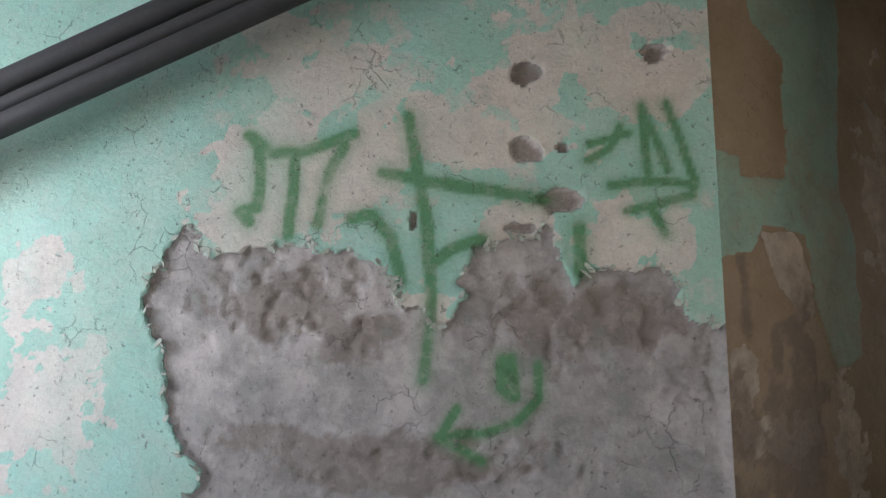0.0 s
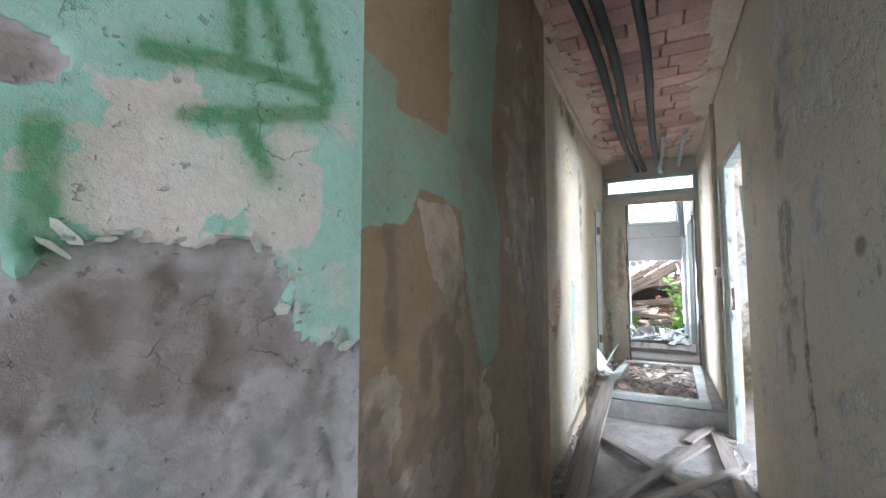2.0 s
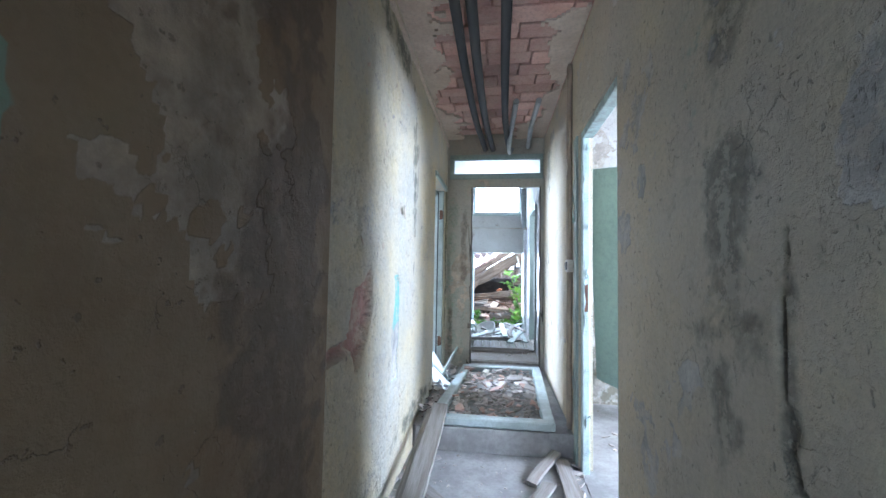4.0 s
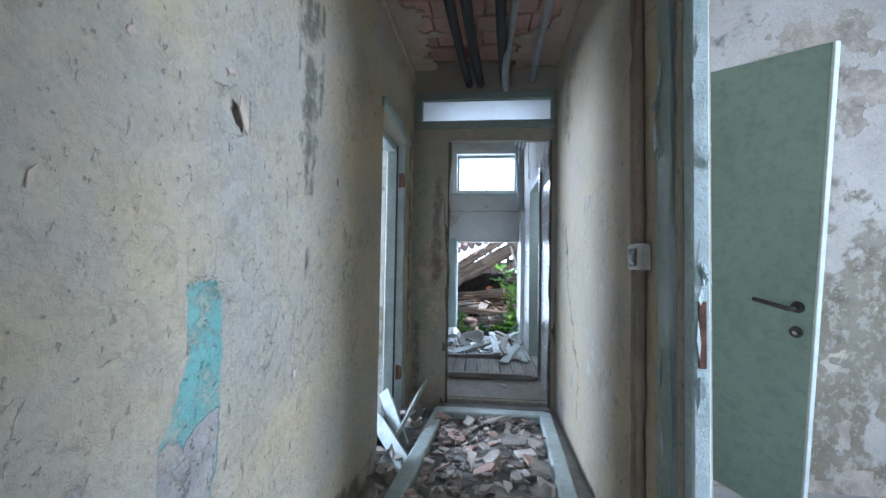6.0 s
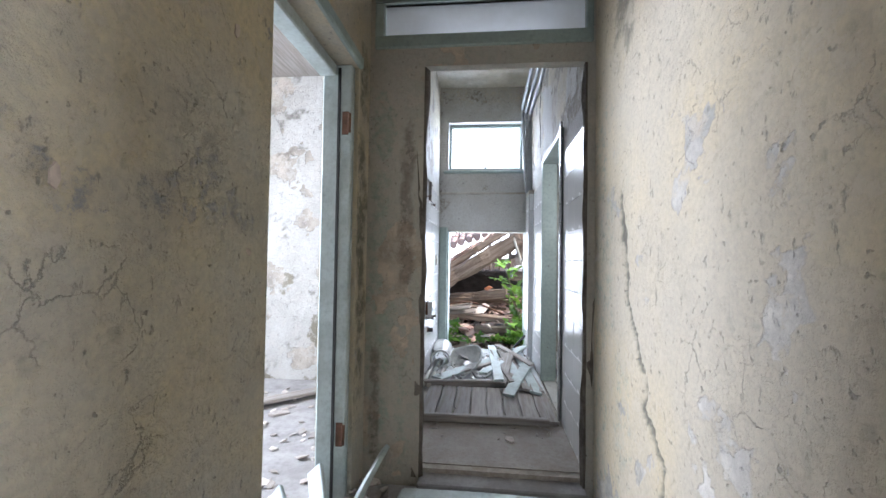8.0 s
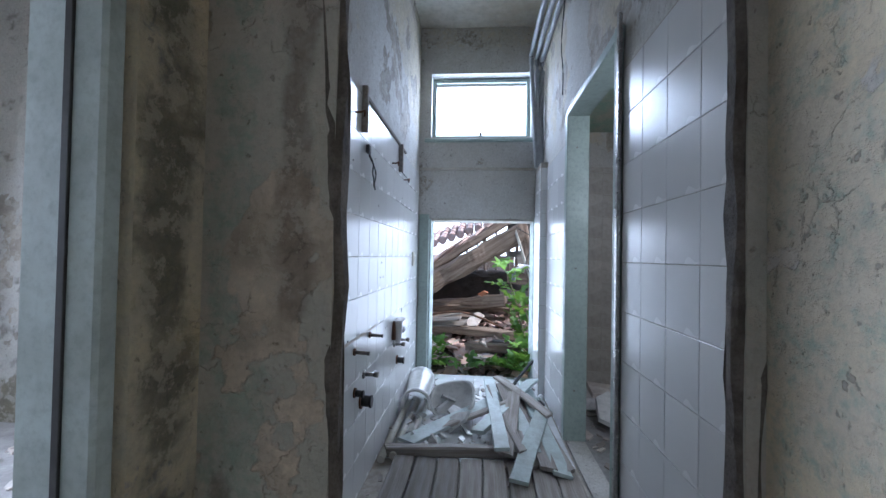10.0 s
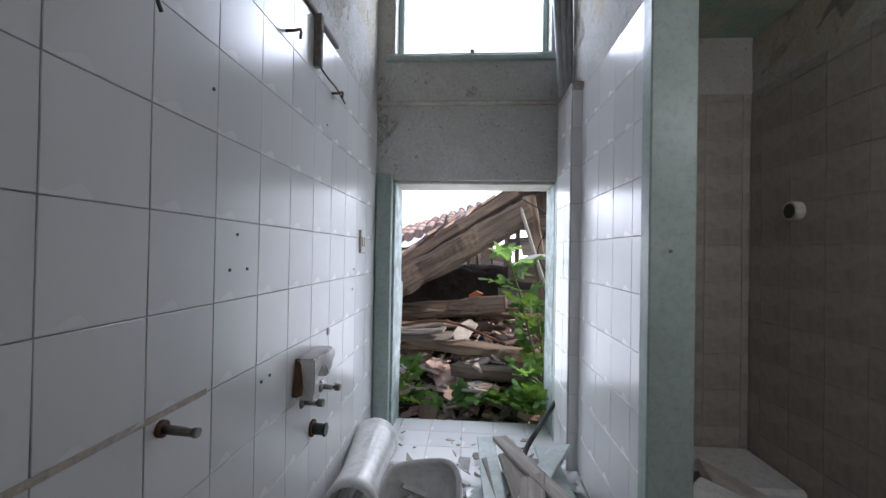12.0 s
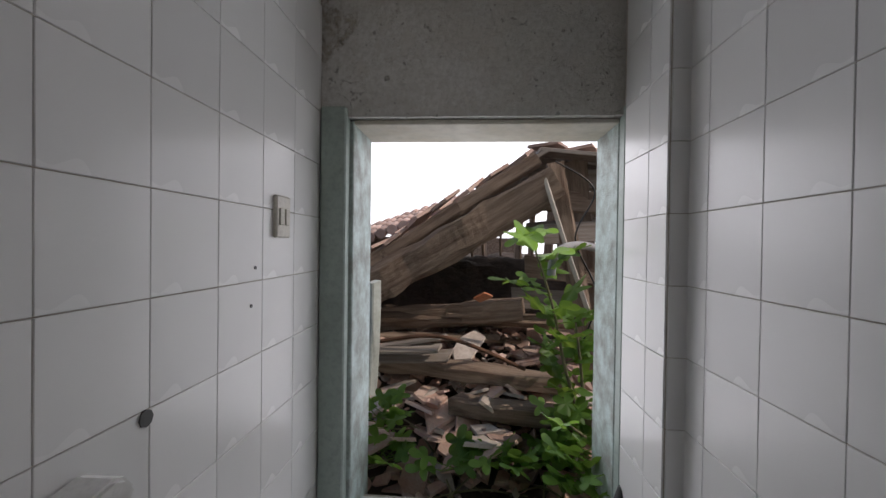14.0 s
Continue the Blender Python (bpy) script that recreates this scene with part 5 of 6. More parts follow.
PLANK = "dusty whitewashed plank lying on the concrete floor"
for k, (a, b, w, th) in enumerate([((5.75, 0.98, 0.3), (3.5, 0.97, 0.04), 0.13, 0.03), ((5.7, 1.06, 0.27), (3.7, 1.05, 0.03), 0.05, 0.03), ((5.0, 1.05, 0.03), (3.9, 0.12, 0.05), 0.1, 0.028), ((5.1, 0.16, 0.03), (3.7, 0.75, 0.06), 0.09, 0.025),
                                   ((5.5, 0.02, 0.02), (4.1, 0.0, 0.03), 0.11, 0.025), ((4.6, -0.02, 0.05), (3.7, 0.62, 0.08), 0.08, 0.025), ((5.55, 0.05, 0.05), (5.1, 0.28, 0.02), 0.08, 0.025)]):
    board("plank", a, b, w, th, M_OLDWOOD, PLANK if k > 1 else "long grey board leaning on the step", "plank", "planks on the corridor floor", 60 + k)
for k, (a, b, w) in enumerate([((7.55, 1.03, 0.42), (6.75, 1.15, 0.2), 0.12), ((7.2, 1.45, 0.36), (6.6, 1.0, 0.2), 0.1), ((7.35, 1.32, 0.4), (6.85, 1.06, 0.2), 0.1)]):
    board("plank", a, b, w, 0.025, M_PAINTWOOD, "whitish board propped in the side doorway", "plank", "boards by the left doorway", 80 + k, 55)
scatter("left_room_rubble", 300, lambda r: (r.uniform(6.2, 9.3), r.uniform(1.5, 3.6), 0.155), (0.03, 0.12), M_CHIP, "plaster rubble on the room floor", 26, 12)
board("plank", (9.2, 2.0, 0.2), (8.0, 3.2, 0.2), 0.14, 0.03, M_OLDWOOD, "old board lying in the room", "plank", "boards in the left room", 90)
scatter("right_room_rubble", 120, lambda r: (r.uniform(4.4, 6.9), r.uniform(-2.2, -0.4), 0.005), (0.02, 0.09), M_CHIP, "plaster rubble on the right room floor", 27, 12)
tagged(part("wall_switch", box((6.985, -1.55, 1.45), (7.0, -1.47, 1.53), 0.003), M_PLASTIC), "small white switch on a mouldy wall", "switch")

# ---- bathroom ----
slab("floor_dirt", (7.8, -0.07, 0.25), (8.42, 1.1, 0.256), plain_material("trodden_brown_dirt", (0.30, 0.25, 0.20), (0.40, 0.36, 0.31), 5.0, 0.75, relief=0.6, depth=0.01), "bare floor bed covered in brown dirt")
board("plank", (8.41, 1.08, 0.285), (8.44, 0.02, 0.285), 0.05, 0.055, M_OLDWOOD, "grey joist along the edge of the boards", "plank", "planks in the bathroom", 98)
deck = empty("board_deck", label="grey floor boards lying in the bathroom doorway", category="floor boards")
for k in range(8):
    a, b = (8.44, 0.02 + k * 0.13, 0.275), (9.16, 0.02 + k * 0.13, 0.28)
    ob = part("plank", board_bm(0.72, 0.12, 0.03, 300 + k, 0.004, 0.012), M_OLDWOOD, deck)
    ob.matrix_world = span_matrix(a, b)
board("plank", (9.2, 1.05, 0.3), (9.25, 0.26, 0.31), 0.07, 0.06, M_OLDWOOD, "thick grey batten lying across the floor", "plank", "planks in the bathroom", 101)
FALLEN = [((9.25, 0.95, 0.33), (10.1, 0.3, 0.36), 0.11), ((9.1, 0.15, 0.31), (10.2, 0.3, 0.42), 0.12), ((9.0, 0.05, 0.31), (10.3, 0.12, 0.4), 0.1), ((9.15, 0.35, 0.34), (10.0, 0.22, 0.43), 0.1),
          ((9.4, 0.5, 0.36), (10.25, 0.05, 0.45), 0.09), ((9.6, 0.02, 0.4), (10.35, 0.35, 0.44), 0.08), ((8.9, 0.3, 0.31), (9.7, 0.05, 0.4), 0.1), ((9.5, 0.75, 0.33), (9.9, 0.2, 0.42), 0.06)]
for k in range(9):
    r2 = random.Random(800 + k)
    y = 0.0 + 0.045 * k
    FALLEN.append(((9.0 + r2.uniform(0, 0.4), y + r2.uniform(-0.08, 0.05), 0.3 + 0.008 * k), (10.1 + r2.uniform(0, 0.35), y + r2.uniform(0.0, 0.12), 0.34 + 0.01 * k), r2.uniform(0.05, 0.09)))
for k, (a, b, w) in enumerate(FALLEN):
    board("plank", a, b, w, 0.022, M_OLDWOOD if k % 2 else M_PAINTWOOD, "weathered pale board fallen among porcelain shards", "plank", "planks in the bathroom", 110 + k, random.Random(k).uniform(-12, 12))
for k in range(3):
    tagged(part("pipe_length", tube_bm([(9.1 + 0.05 * k, 1.06 - 0.06 * k, 0.29), (10.05, 1.05 - 0.07 * k, 0.3)], 0.022, 10), M_PLASTIC), "white plastic pipe lying along the wall", "pipe", "pipes on the bathroom floor")
scatter("porcelain_rubble", 120, lambda r: (r.uniform(9.3, 10.3), r.uniform(0.0, 1.0), 0.27 + r.uniform(0, 0.06)), (0.03, 0.11), M_PORCELAIN, "white porcelain and tile shards on the floor", 28, 25)
scatter("bath_rubble", 260, lambda r: (r.uniform(8.1, 10.7), r.uniform(0.0, 1.08), 0.262 + r.uniform(0, 0.02)), (0.01, 0.06), M_CHIP, "plaster crumbs on the bathroom floor", 29, 20)
tagged(part("hose", tube_bm(curve_points([(10.72, -0.02, 0.5), (10.55, 0.1, 0.42), (10.4, 0.2, 0.34), (10.2, 0.22, 0.33)]), 0.014, 8), M_BLACK), "black hose over the rubble", "hose")


def basin_bm(w, d, h):
    """Half-round washbasin: outer shell, rolled rim and hollow bowl."""
    bm = bmesh.new()
    n = 28
    prof = [(0.35, -h), (0.75, -h * 0.9), (0.97, -h * 0.3), (1.0, -0.012), (0.985, 0.0), (0.9, 0.0), (0.87, -0.015), (0.78, -h * 0.5), (0.5, -h * 0.75), (0.0, -h * 0.78)]
    rings = []
    for r, z in prof:
        ring = []
        for i in range(n):
            a = 6.28318 * i / n
            sx, sy = math.cos(a), math.sin(a)
            e = 0.55
            x = r * w / 2 * math.copysign(abs(sx) ** e, sx)
            y = r * d / 2 * (math.copysign(abs(sy) ** e, sy) if sy < 0 else sy)
            ring.append(bm.verts.new((x, y, z)))
        rings.append(ring)
    for a, b in zip(rings, rings[1:]):
        for i in range(n):
            bm.faces.new((a[i], a[(i + 1) % n], b[(i + 1) % n], b[i]))
    bm.faces.new(rings[0][::-1])
    bmesh.ops.remove_doubles(bm, verts=bm.verts[:], dist=0.0005)
    bmesh.ops.recalc_face_normals(bm, faces=bm.faces[:])
    return bm


def pedestal_bm(length, r):
    """A basin pedestal: a flared half shell open at the back."""
    bm = bmesh.new()
    n, m = 16, 8
    for off in (0.0, 0.018):
        rows = []
        for i in range(m + 1):
            k = i / m
            rr = (r * (1 + 0.35 * abs(k - 0.4) ** 1.5 * 2)) - off
            rows.append([bm.verts.new(((k - 0.5) * length, rr * math.cos(-0.35 + 3.84 * j / n), rr * math.sin(-0.35 + 3.84 * j / n))) for j in range(n + 1)])
        for a, b in zip(rows, rows[1:]):
            for j in range(n):
                bm.faces.new((a[j], a[j + 1], b[j + 1], b[j]) if not off else (a[j + 1], a[j], b[j], b[j + 1]))
        if off:
            for j in range(n):
                bm.faces.new((keep[0][j + 1], keep[0][j], rows[0][j], rows[0][j + 1]))
                bm.faces.new((keep[-1][j], keep[-1][j + 1], rows[-1][j + 1], rows[-1][j]))
            for i in range(m):
                bm.faces.new((keep[i][0], keep[i + 1][0], rows[i + 1][0], rows[i][0]))
                bm.faces.new((keep[i + 1][n], keep[i][n], rows[i][n], rows[i + 1][n]))
        keep = rows
    bmesh.ops.recalc_face_normals(bm, faces=bm.faces[:])
    return bm


ped = part("basin_pedestal", pedestal_bm(0.66, 0.095), M_PORCELAIN, smooth=True)
ped.matrix_world = pose(10.1, 0.985, 0.36, 0, 2, 4)
tagged(ped, "white porcelain basin pedestal lying beside the tiled wall", "pedestal")
sink = empty("washbasin", pose(9.86, 0.7, 0.4, -48, 14, 78), "white porcelain washbasin tipped over in the rubble", "washbasin")
part("bowl", basin_bm(0.36, 0.28, 0.14), M_PORCELAIN, sink, smooth=True)
part("back_ledge", add_box(bmesh.new(), (0.34, 0.05, 0.07), pose(0, 0.13, -0.03), 0.015), M_PORCELAIN, sink)
rng = random.Random(66)
for k in range(7):
    ob = part("porcelain_shard", shard_bm(rng, rng.uniform(0.16, 0.3), rng.uniform(0.1, 0.18), 0.02), M_PORCELAIN)
    ob.matrix_world = pose(rng.uniform(9.5, 10.2), rng.uniform(0.35, 0.85), 0.31 + rng.uniform(0, 0.05), rng.gauss(0, 22), rng.gauss(0, 22), rng.uniform(0, 360))
    tagged(ob, "large curved shard of broken white porcelain", "porcelain", "porcelain shards")

# fittings left on the tiled wall
YL = 1.104


def stub(name, x, z, r, length, mat, label, flange=1.5):
    ob = empty(name, Matrix.Translation((x, YL, z)), label, "pipe fitting", "pipe stubs on the tiles")
    part("pipe", tube_bm([(0, 0.01, 0), (0, -length, -0.004)], r, 12), mat, ob)
    part("flange", tube_bm([(0, 0.004, 0), (0, -0.008, 0)], r * flange, 14), M_RUST, ob)
    part("end_cap", tube_bm([(0, -length + 0.002, -0.004), (0, -length - 0.008, -0.004)], r * 1.15, 6), mat, ob)


for x, z, r, l in ((8.82, 0.724, 0.028, 0.05), (8.70, 0.80, 0.016, 0.04), (9.75, 0.70, 0.022, 0.05)):
    stub("waste_pipe", x, z, r, l, M_DARKPLASTIC_AND_SHADE, "dark capped waste pipe stub in the tiles")
for x, z in ((8.68, 1.0), (8.96, 1.03)):
    stub("supply_pipe", x, z, 0.009, 0.07, M_METAL, "dull metal supply pipe end in the tiles", 1.9)


def angle_valve(x, z):
    v = empty("angle_valve", Matrix.Translation((x, YL, z)), "small dull chrome angle valve on the tiles", "valve", "angle valves")
    part("rosette", tube_bm([(0, 0.002, 0), (0, -0.012, 0)], 0.026, 16, None, 0.6), M_CHROME, v)
    part("body", tube_bm([(0, -0.01, 0), (0, -0.06, 0)], 0.011, 10), M_CHROME, v)
    part("spout", tube_bm([(0, -0.05, 0), (0.035, -0.055, 0.006)], 0.008, 8), M_CHROME, v)
    part("knob", tube_bm([(0, -0.06, 0), (0, -0.08, 0)], 0.015, 8), M_METAL, v)


for x, z in ((8.86, 0.845), (9.65, 0.835), (9.84, 0.83)):
    angle_valve(x, z)

bracket = empty("basin_bracket", Matrix.Translation((9.6, YL, 0.945)), "broken white porcelain basin remnant bolted to the tiles", "bracket")
def remnant_bm():
    """A broken porcelain flange with a flat top and an arched underside."""
    bm = bmesh.new()
    n = 12
    for i in range(n + 1):
        a = math.pi * (1.0 - 0.86 * i / n)
        inner = (0.1 + 0.075 * math.cos(a), -0.1 + 0.105 * math.sin(a))
        outer = (-0.02 + 0.235 * i / n, 0.062 - (0.03 if i == n else 0.0) + 0.004 * math.sin(i * 2.1))
        for y in (0.0, -0.055):
            bm.verts.new((inner[0], y, inner[1]))
            bm.verts.new((outer[0], y * 1.25, outer[1]))
    bm.verts.ensure_lookup_table()
    v = bm.verts
    for i in range(n):
        a, b = 4 * i, 4 * i + 4
        for p, q in ((0, 1), (1, 3), (3, 2), (2, 0)):
            bm.faces.new((v[a + p], v[a + q], v[b + q], v[b + p]))
    for a in (0, 4 * n):
        bm.faces.new((v[a], v[a + 1], v[a + 3], v[a + 2]))
    bmesh.ops.recalc_face_normals(bm, faces=bm.faces[:])
    bmesh.ops.bevel(bm, geom=[e for e in bm.edges if e.calc_face_angle(0) > 0.9], offset=0.006, segments=2, affect="EDGES")
    return bm


part("flange", remnant_bm(), M_PORCELAIN, bracket)
part("wall_plate", add_box(bmesh.new(), (0.05, 0.02, 0.13), pose(-0.005, -0.01, -0.005, 0, 12, 0), 0.004), M_RUST, bracket, "rusty plate")
part("bolt", tube_bm([(0.015, -0.01, 0.0), (0.015, -0.06, 0.0)], 0.012, 6), M_METAL, bracket)
for k, (x, z) in enumerate([(9.21, 1.42), (9.18, 1.33), (9.26, 1.33), (9.35, 1.0), (9.4, 1.005), (8.58, 1.07), (9.91, 1.04), (10.28, 1.29), (10.26, 1.19), (9.0, 2.0), (9.1, 1.75), (9.85, 1.9), (8.6, 1.9)]):
    tagged(part("wall_plug", tube_bm([(x, YL + 0.004, z), (x, YL - 0.003, z)], 0.0045 if k != 6 else 0.016, 8), M_DARKPLASTIC_AND_SHADE), "dark screw hole with plug in a tile", "wall plug", "screw holes")
for k, (x, z) in enumerate([(8.62, 2.13), (9.46, 2.08), (9.9, 2.05)]):
    tagged(part("hook", tube_bm(curve_points([(x, YL, z), (x, YL - 0.03, z), (x + 0.02, YL - 0.04, z + 0.012), (x + 0.03, YL - 0.035, z - 0.012)], 4), 0.005, 6), M_RUST), "small bent hook in the tiles", "hook", "hooks on the tiles")
for x, z0, z1 in ((8.735, 2.07, 2.3), (9.70, 2.07, 2.27)):
    tagged(part("mirror_strip", box((x - 0.012, YL - 0.03, z0), (x + 0.012, YL, z1), 0.003), M_OLDWOOD), "short wooden mirror batten on the tiles", "batten", "mirror battens")
tagged(part("trim_tile_top", box((8.78, YL - 0.012, 2.262), (9.95, YL + 0.004, 2.28), 0.003), M_OLDWOOD), "thin strip along the top of the tiles", "trim", kind="structure")
for pts in ([(8.83, YL - 0.01, 1.99), (8.85, YL - 0.03, 1.94), (8.88, YL - 0.02, 1.9), (8.865, YL - 0.03, 1.86), (8.875, YL - 0.03, 1.82)], [(8.84, YL - 0.01, 1.98), (8.865, YL - 0.03, 1.93), (8.89, YL - 0.035, 1.89), (8.885, YL - 0.03, 1.84), (8.9, YL - 0.03, 1.81)], [(9.74, YL, 2.1), (9.8, YL - 0.02, 2.07), (9.9, YL - 0.02, 2.07), (10.02, YL - 0.02, 2.05)]):
    tagged(part("wire", tube_bm(curve_points(pts, 5), 0.004, 6), M_DARKPLASTIC_AND_SHADE), "loose black wire hanging from the tiles", "wire", "wires on the tiles")
tagged(part("junction_box", box((8.81, YL - 0.02, 1.985), (8.845, YL, 2.03), 0.003), M_DARKPLASTIC_AND_SHADE), "small black connector stuck on the tiles", "connector")
socket = empty("socket", Matrix.Translation((10.42, YL, 1.435)), "white wall socket beside the far door", "socket")
part("plate", add_box(bmesh.new(), (0.09, 0.014, 0.125), pose(0, -0.006, 0), 0.004), M_PLASTIC, socket)
for dx in (-0.018, 0.018):
    part("switch_key", add_box(bmesh.new(), (0.024, 0.006, 0.05), pose(dx, -0.015, 0), 0.002), M_PLASTIC, socket)
outlet = empty("socket", Matrix.Translation((7.985, YL, 1.405)), "black rimmed wall socket in the tiles", "socket")
part("plate", add_box(bmesh.new(), (0.07, 0.014, 0.085), pose(0, -0.005, 0), 0.006), M_DARKPLASTIC_AND_SHADE, outlet)
part("insert", add_box(bmesh.new(), (0.028, 0.006, 0.036), pose(0.0, -0.013, 0), 0.002), M_PLASTIC, outlet, "pale inset with two pins")

tagged(part("rust_streak", box((8.52, YL - 0.0005, 1.05), (9.1, YL + 0.002, 1.064), 0.0), plain_material("brown_rust_streak", (0.42, 0.34, 0.26), (0.62, 0.58, 0.53), 9.0, 0.6)), "brown stain line along a tile joint", "stain", kind="structure")

# shower doorway frame
frame_r = empty("door_frame", label="grey green steel door frame of the shower room", category="door frame")
part("post", box((9.53, -0.2, 0.27), (9.60, -0.055, 2.46), 0.005), M_GREENFRAME, frame_r)
part("post", box((8.53, -0.2, 0.27), (8.575, -0.05, 2.46), 0.005), M_GREENFRAME, frame_r)
part("bead", box((8.50, -0.062, 0.27), (8.53, -0.045, 2.5), 0.004), M_CHROME, frame_r)
part("head", box((8.575, -0.2, 2.41), (9.53, -0.055, 2.46), 0.005), M_GREENFRAME, frame_r)
for z in (0.6, 1.4, 2.2):
    part("screw", tube_bm([(9.532, -0.12, z), (9.526, -0.12, z)], 0.006, 8), M_METAL, frame_r)

# pipe chase in the far corner
chase = slab("wall_chase", (10.40, -0.08, 0.0), (10.752, -0.016, 2.3), M_GROUT, "boxed pipe chase beside the far door", "wall")
for y in (-0.045, 0.0, 0.05):
    tagged(part("pipe_length", tube_bm(curve_points([(8.1, y - 0.02, 3.5 + y), (9.3, y - 0.02, 3.45 + y), (10.5, y, 3.35 + y), (10.62, y + 0.0, 3.2), (10.62, y * 0.4 - 0.03, 2.3)], 6), 0.022, 10), M_GREYPIPE), "grey pipe running under the bathroom ceiling into the chase", "pipe", "pipes under the bathroom ceiling")
tagged(part("wire", tube_bm(curve_points([(9.7, -0.06, 3.3), (9.75, -0.05, 3.0), (9.68, -0.05, 2.8), (9.7, -0.055, 2.62)], 5), 0.004, 6), M_DARKPLASTIC_AND_SHADE), "loose wire hanging over the shower door", "wire", "wires on the tiles")

# far door casing and window
case = empty("door_1", label="grey green painted casing of the far doorway", category="door frame")
case["kind"] = "structure"
part("post", box((10.725, 1.0, 0.25), (10.78, 1.098, 1.87), 0.006), M_GREENFRAME, case)
part("post", box((10.73, -0.045, 0.25), (10.79, -0.012, 1.87), 0.006), M_GREENFRAME, case)
part("jamb", box((10.78, 0.985, 0.1), (11.06, 1.018, 1.83), 0.004), M_PEEL, case)
part("jamb", box((10.79, -0.038, 0.1), (11.06, -0.01, 1.83), 0.004), M_PEEL, case)
part("head", box((10.78, -0.01, 1.815), (11.06, 0.985, 1.834), 0.004), M_STAINED, case)
win = empty("window_2", label="small open window high above the far door", category="window")
win["kind"] = "structure"
for lo, hi in (((10.86, 0.962, 2.635), (10.93, 0.998, 3.245)), ((10.86, 0.032, 2.635), (10.93, 0.068, 3.245)), ((10.86, 0.068, 2.635), (10.93, 0.962, 2.672)), ((10.86, 0.068, 3.205), (10.93, 0.962, 3.245))):
    part("window_frame", box(lo, hi, 0.005), M_GREENFRAME, win)
part("window_latch", box((10.845, 0.5, 2.67), (10.862, 0.53, 2.7), 0.003), M_METAL, win)
part("window_sill", box((10.725, 0.0, 2.575), (10.76, 1.06, 2.61), 0.006), M_GREENFRAME, win)
tagged(part("trim_ledge", box((10.725, -0.0, 2.30), (10.76, 1.1, 2.325), 0.006), M_STAINED), "thin plaster ledge above the far door", "trim", kind="structure")

tagged(part("trim_eave", box((11.07, -0.7, 3.47), (11.55, 1.8, 3.55), 0.01), M_SHARD), "pinkish eave board above the high window", "eave", kind="structure")

# shower room
scatter("shower_rubble", 120, lambda r: (r.uniform(8.7, 10.4), r.uniform(-1.0, -0.25), 0.245), (0.02, 0.1), M_CHIP, "plaster rubble on the shower floor", 35, 15)
tagged(part("shower_tray", box((10.15, -1.035, 0.24), (10.585, -0.2, 0.34), 0.02), M_PORCELAIN), "dirty white porcelain shower tray against the tiles", "shower tray")
for k, (x, y, rx, ry) in enumerate([(9.85, -0.5, 0, -24), (10.02, -0.66, 8, -20), (10.3, -0.55, -6, -6)]):
    ob = part("slab_piece", shard_bm(random.Random(k), 0.42, 0.34, 0.03), M_PORCELAIN if k == 0 else M_CHIP)
    ob.matrix_world = pose(x, y, 0.37, rx, ry, 30 * k)
    tagged(ob, "broken white slab leaning in the shower room", "slab", "broken slabs")
tagged(part("drain_pipe", tube_bm([(10.25, -1.05, 1.61), (10.25, -1.0, 1.61)], 0.045, 18), M_PLASTIC), "open round pipe end in the shower wall", "pipe fitting")
# the pipe is closed; a black disc draws the shade in its mouth
tagged(part("drain_mouth_shade", tube_bm([(10.25, -0.999, 1.61), (10.25, -0.9975, 1.61)], 0.035, 18), M_DARKPLASTIC_AND_SHADE), "dark disc drawing the shade inside the pipe end", "pipe fitting")

# ---- tiles, last ----


def tile_mesh(w, h, mat, name="tile"):
    bm = add_box(bmesh.new(), (w - 0.0022, 0.006, h - 0.0022), Matrix(), 0.001)
    me = bpy.data.meshes.new(name)
    bm.to_mesh(me)
    bm.free()
    me.materials.append(mat)
    return me


def lay_tiles(parent, lo, hi, first, z0, z1, zref, place, skip=(), mat=M_TILE):
    """Tiles of 20 cm between lo and hi; place(s, z) gives the pose of one."""
    rnd = random.Random(int(lo * 100))
    made = {}
    x = first
    while x > lo:
        x -= 0.2
    while x < hi - 0.01:
        a, b = max(x, lo), min(x + 0.2, hi)
        z = zref
        while z > z0 + 0.01:
            z -= 0.2
        while z < z1 - 0.01:
            c, d = max(z, z0), min(z + 0.2, z1)
            if b - a > 0.02 and d - c > 0.02 and not any(s[0] < (a + b) / 2 < s[1] and s[2] < (c + d) / 2 < s[3] for s in skip):
                key = (round(b - a, 3), round(d - c, 3))
                if key not in made:
                    made[key] = tile_mesh(*key, mat)
                ob = new("tile", made[key])
                ob.parent = parent
                ob.matrix_world = place((a + b) / 2, (c + d) / 2) @ pose(0, 0, 0, rnd.gauss(0, 0.15), 0, rnd.gauss(0, 0.15))
            z += 0.2
        x += 0.2


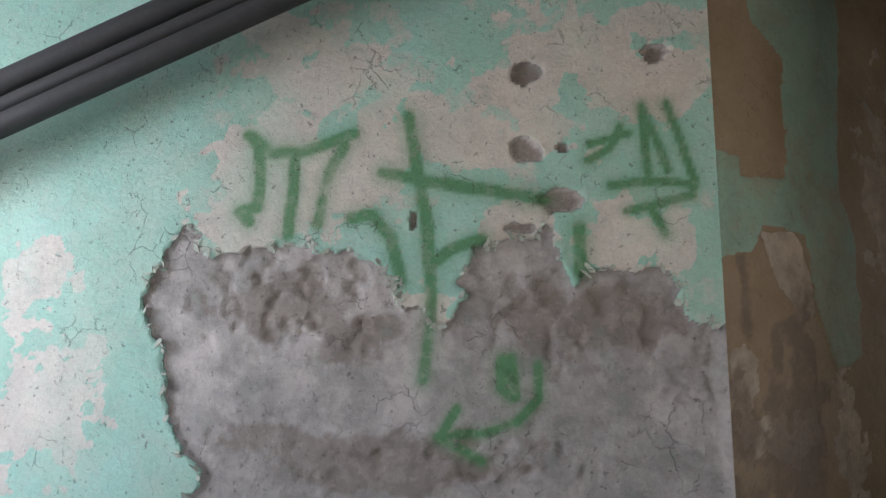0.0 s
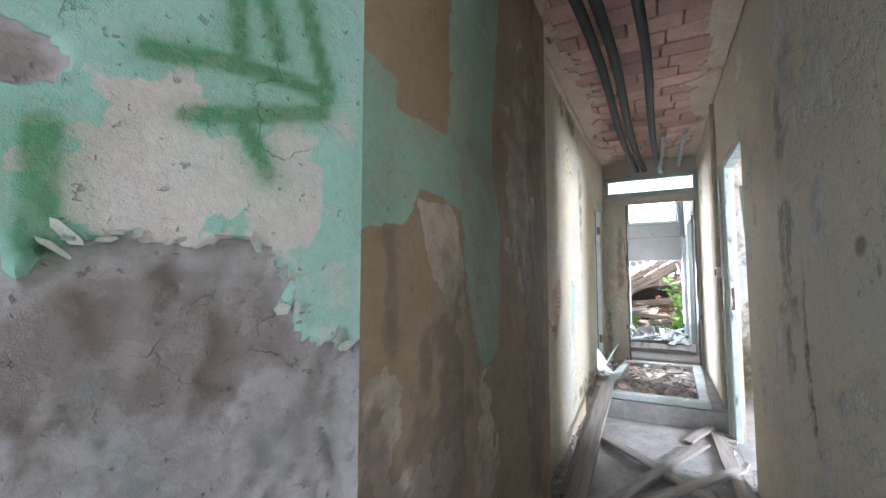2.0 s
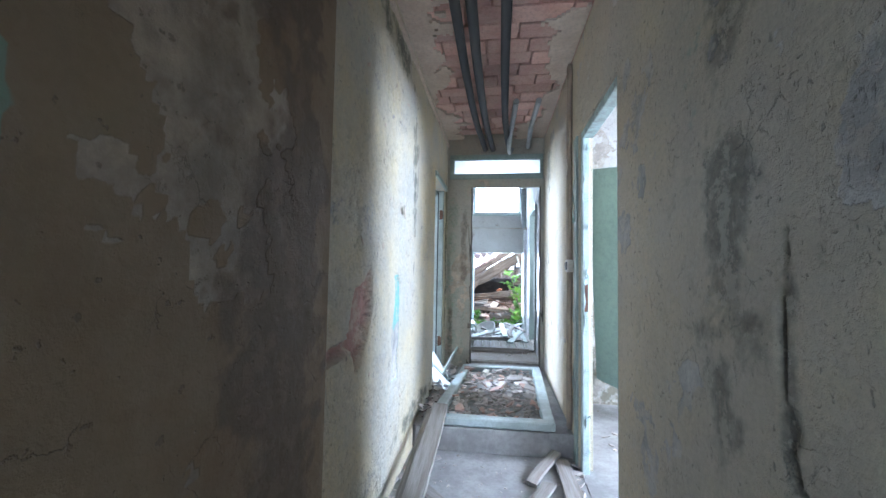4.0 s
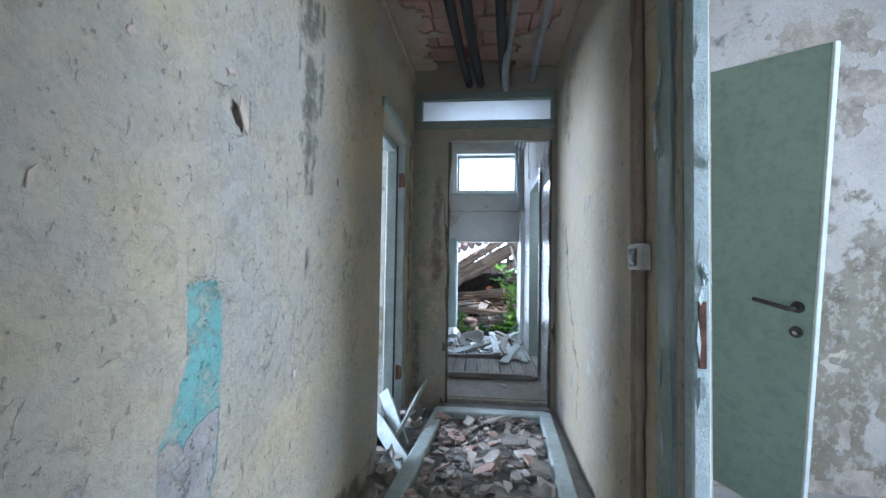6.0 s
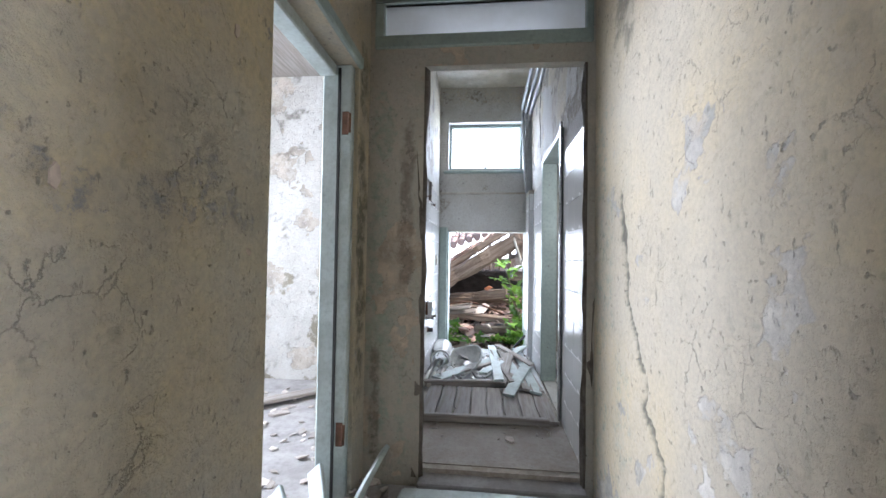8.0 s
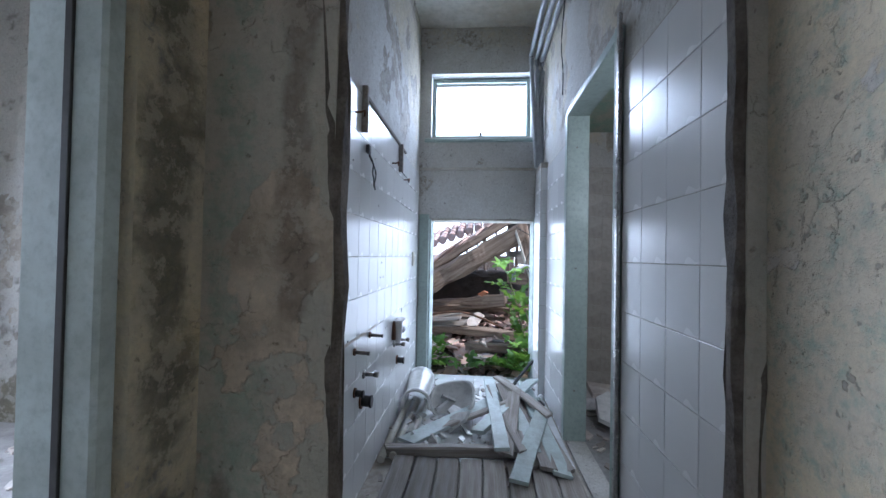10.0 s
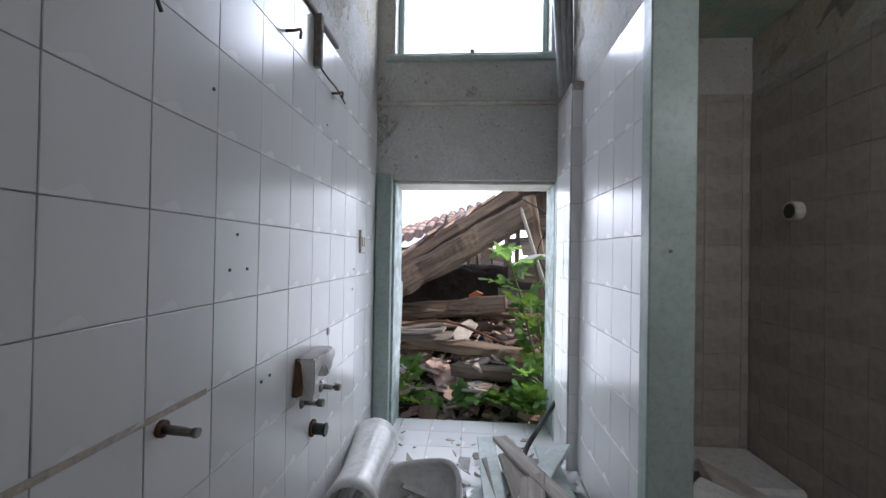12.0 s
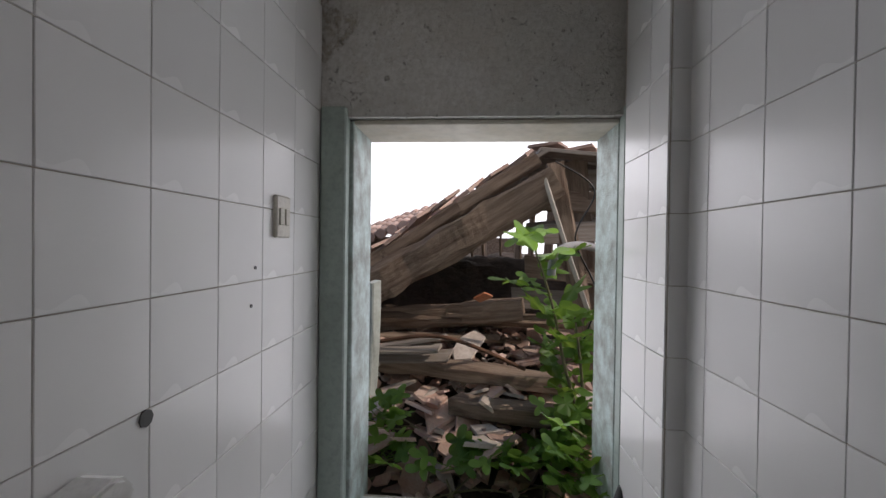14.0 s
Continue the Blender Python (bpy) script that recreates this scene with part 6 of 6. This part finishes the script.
def backing(name, lo, hi, label):
    return tagged(part(name, box(lo, hi, 0.0), M_GROUT), label, "wall", kind="structure")


left_tiles = backing("wall_bath_tiling_left", (7.75, 1.1075, 0.25), (10.75, 1.116, 2.26), "wall of white square glazed tiles")
lay_tiles(left_tiles, 7.752, 10.75, 8.12, 0.254, 2.255, 1.454, lambda s, z: pose(s, 1.107, z))
right_tiles = backing("wall_bath_tiling_right", (7.75, -0.079, 0.25), (8.50, -0.072, 2.26), "wall of white square glazed tiles")
lay_tiles(right_tiles, 7.752, 8.50, 8.105, 0.254, 2.255, 1.453, lambda s, z: pose(s, -0.0715, z))
right_tiles_far = backing("wall_bath_tiling_far", (9.60, -0.079, 0.25), (10.40, -0.072, 2.26), "wall of white square glazed tiles")
lay_tiles(right_tiles_far, 9.60, 10.40, 9.705, 0.254, 2.255, 1.453, lambda s, z: pose(s, -0.0715, z))
lay_tiles(chase, 10.40, 10.725, 10.525, 0.254, 2.255, 1.453, lambda s, z: pose(s, -0.0145, z))
lay_tiles(chase, -0.078, -0.018, -0.078, 0.254, 2.255, 1.453, lambda s, z: pose(10.399, s, z, 0, 0, 90))
shower_tiles = backing("wall_shower_tiling", (8.21, -1.052, 0.25), (10.59, -1.046, 2.3), "wall of dirty beige tiles")
lay_tiles(shower_tiles, 9.2, 10.588, 9.5, 0.254, 2.3, 1.45, lambda s, z: pose(s, -1.0445, z), mat=M_SHOWERTILE)
shower_tiles_east = backing("wall_shower_tiling_east", (10.594, -1.045, 0.25), (10.6, -0.197, 2.3), "wall of dirty beige tiles")
lay_tiles(shower_tiles_east, -1.04, -0.2, -0.6, 0.254, 2.3, 1.45, lambda s, z: pose(10.5925, s, z, 0, 0, 90), mat=M_SHOWERTILE)
floor_tiles = backing("floor_bath_tiles", (8.05, -0.06, 0.25), (10.98, 1.1, 0.252), "white tiled bathroom floor")
lay_tiles(floor_tiles, 9.2, 10.98, 9.2, -0.06, 1.1, 0.14, lambda s, z: pose(s, z, 0.2525, 90))
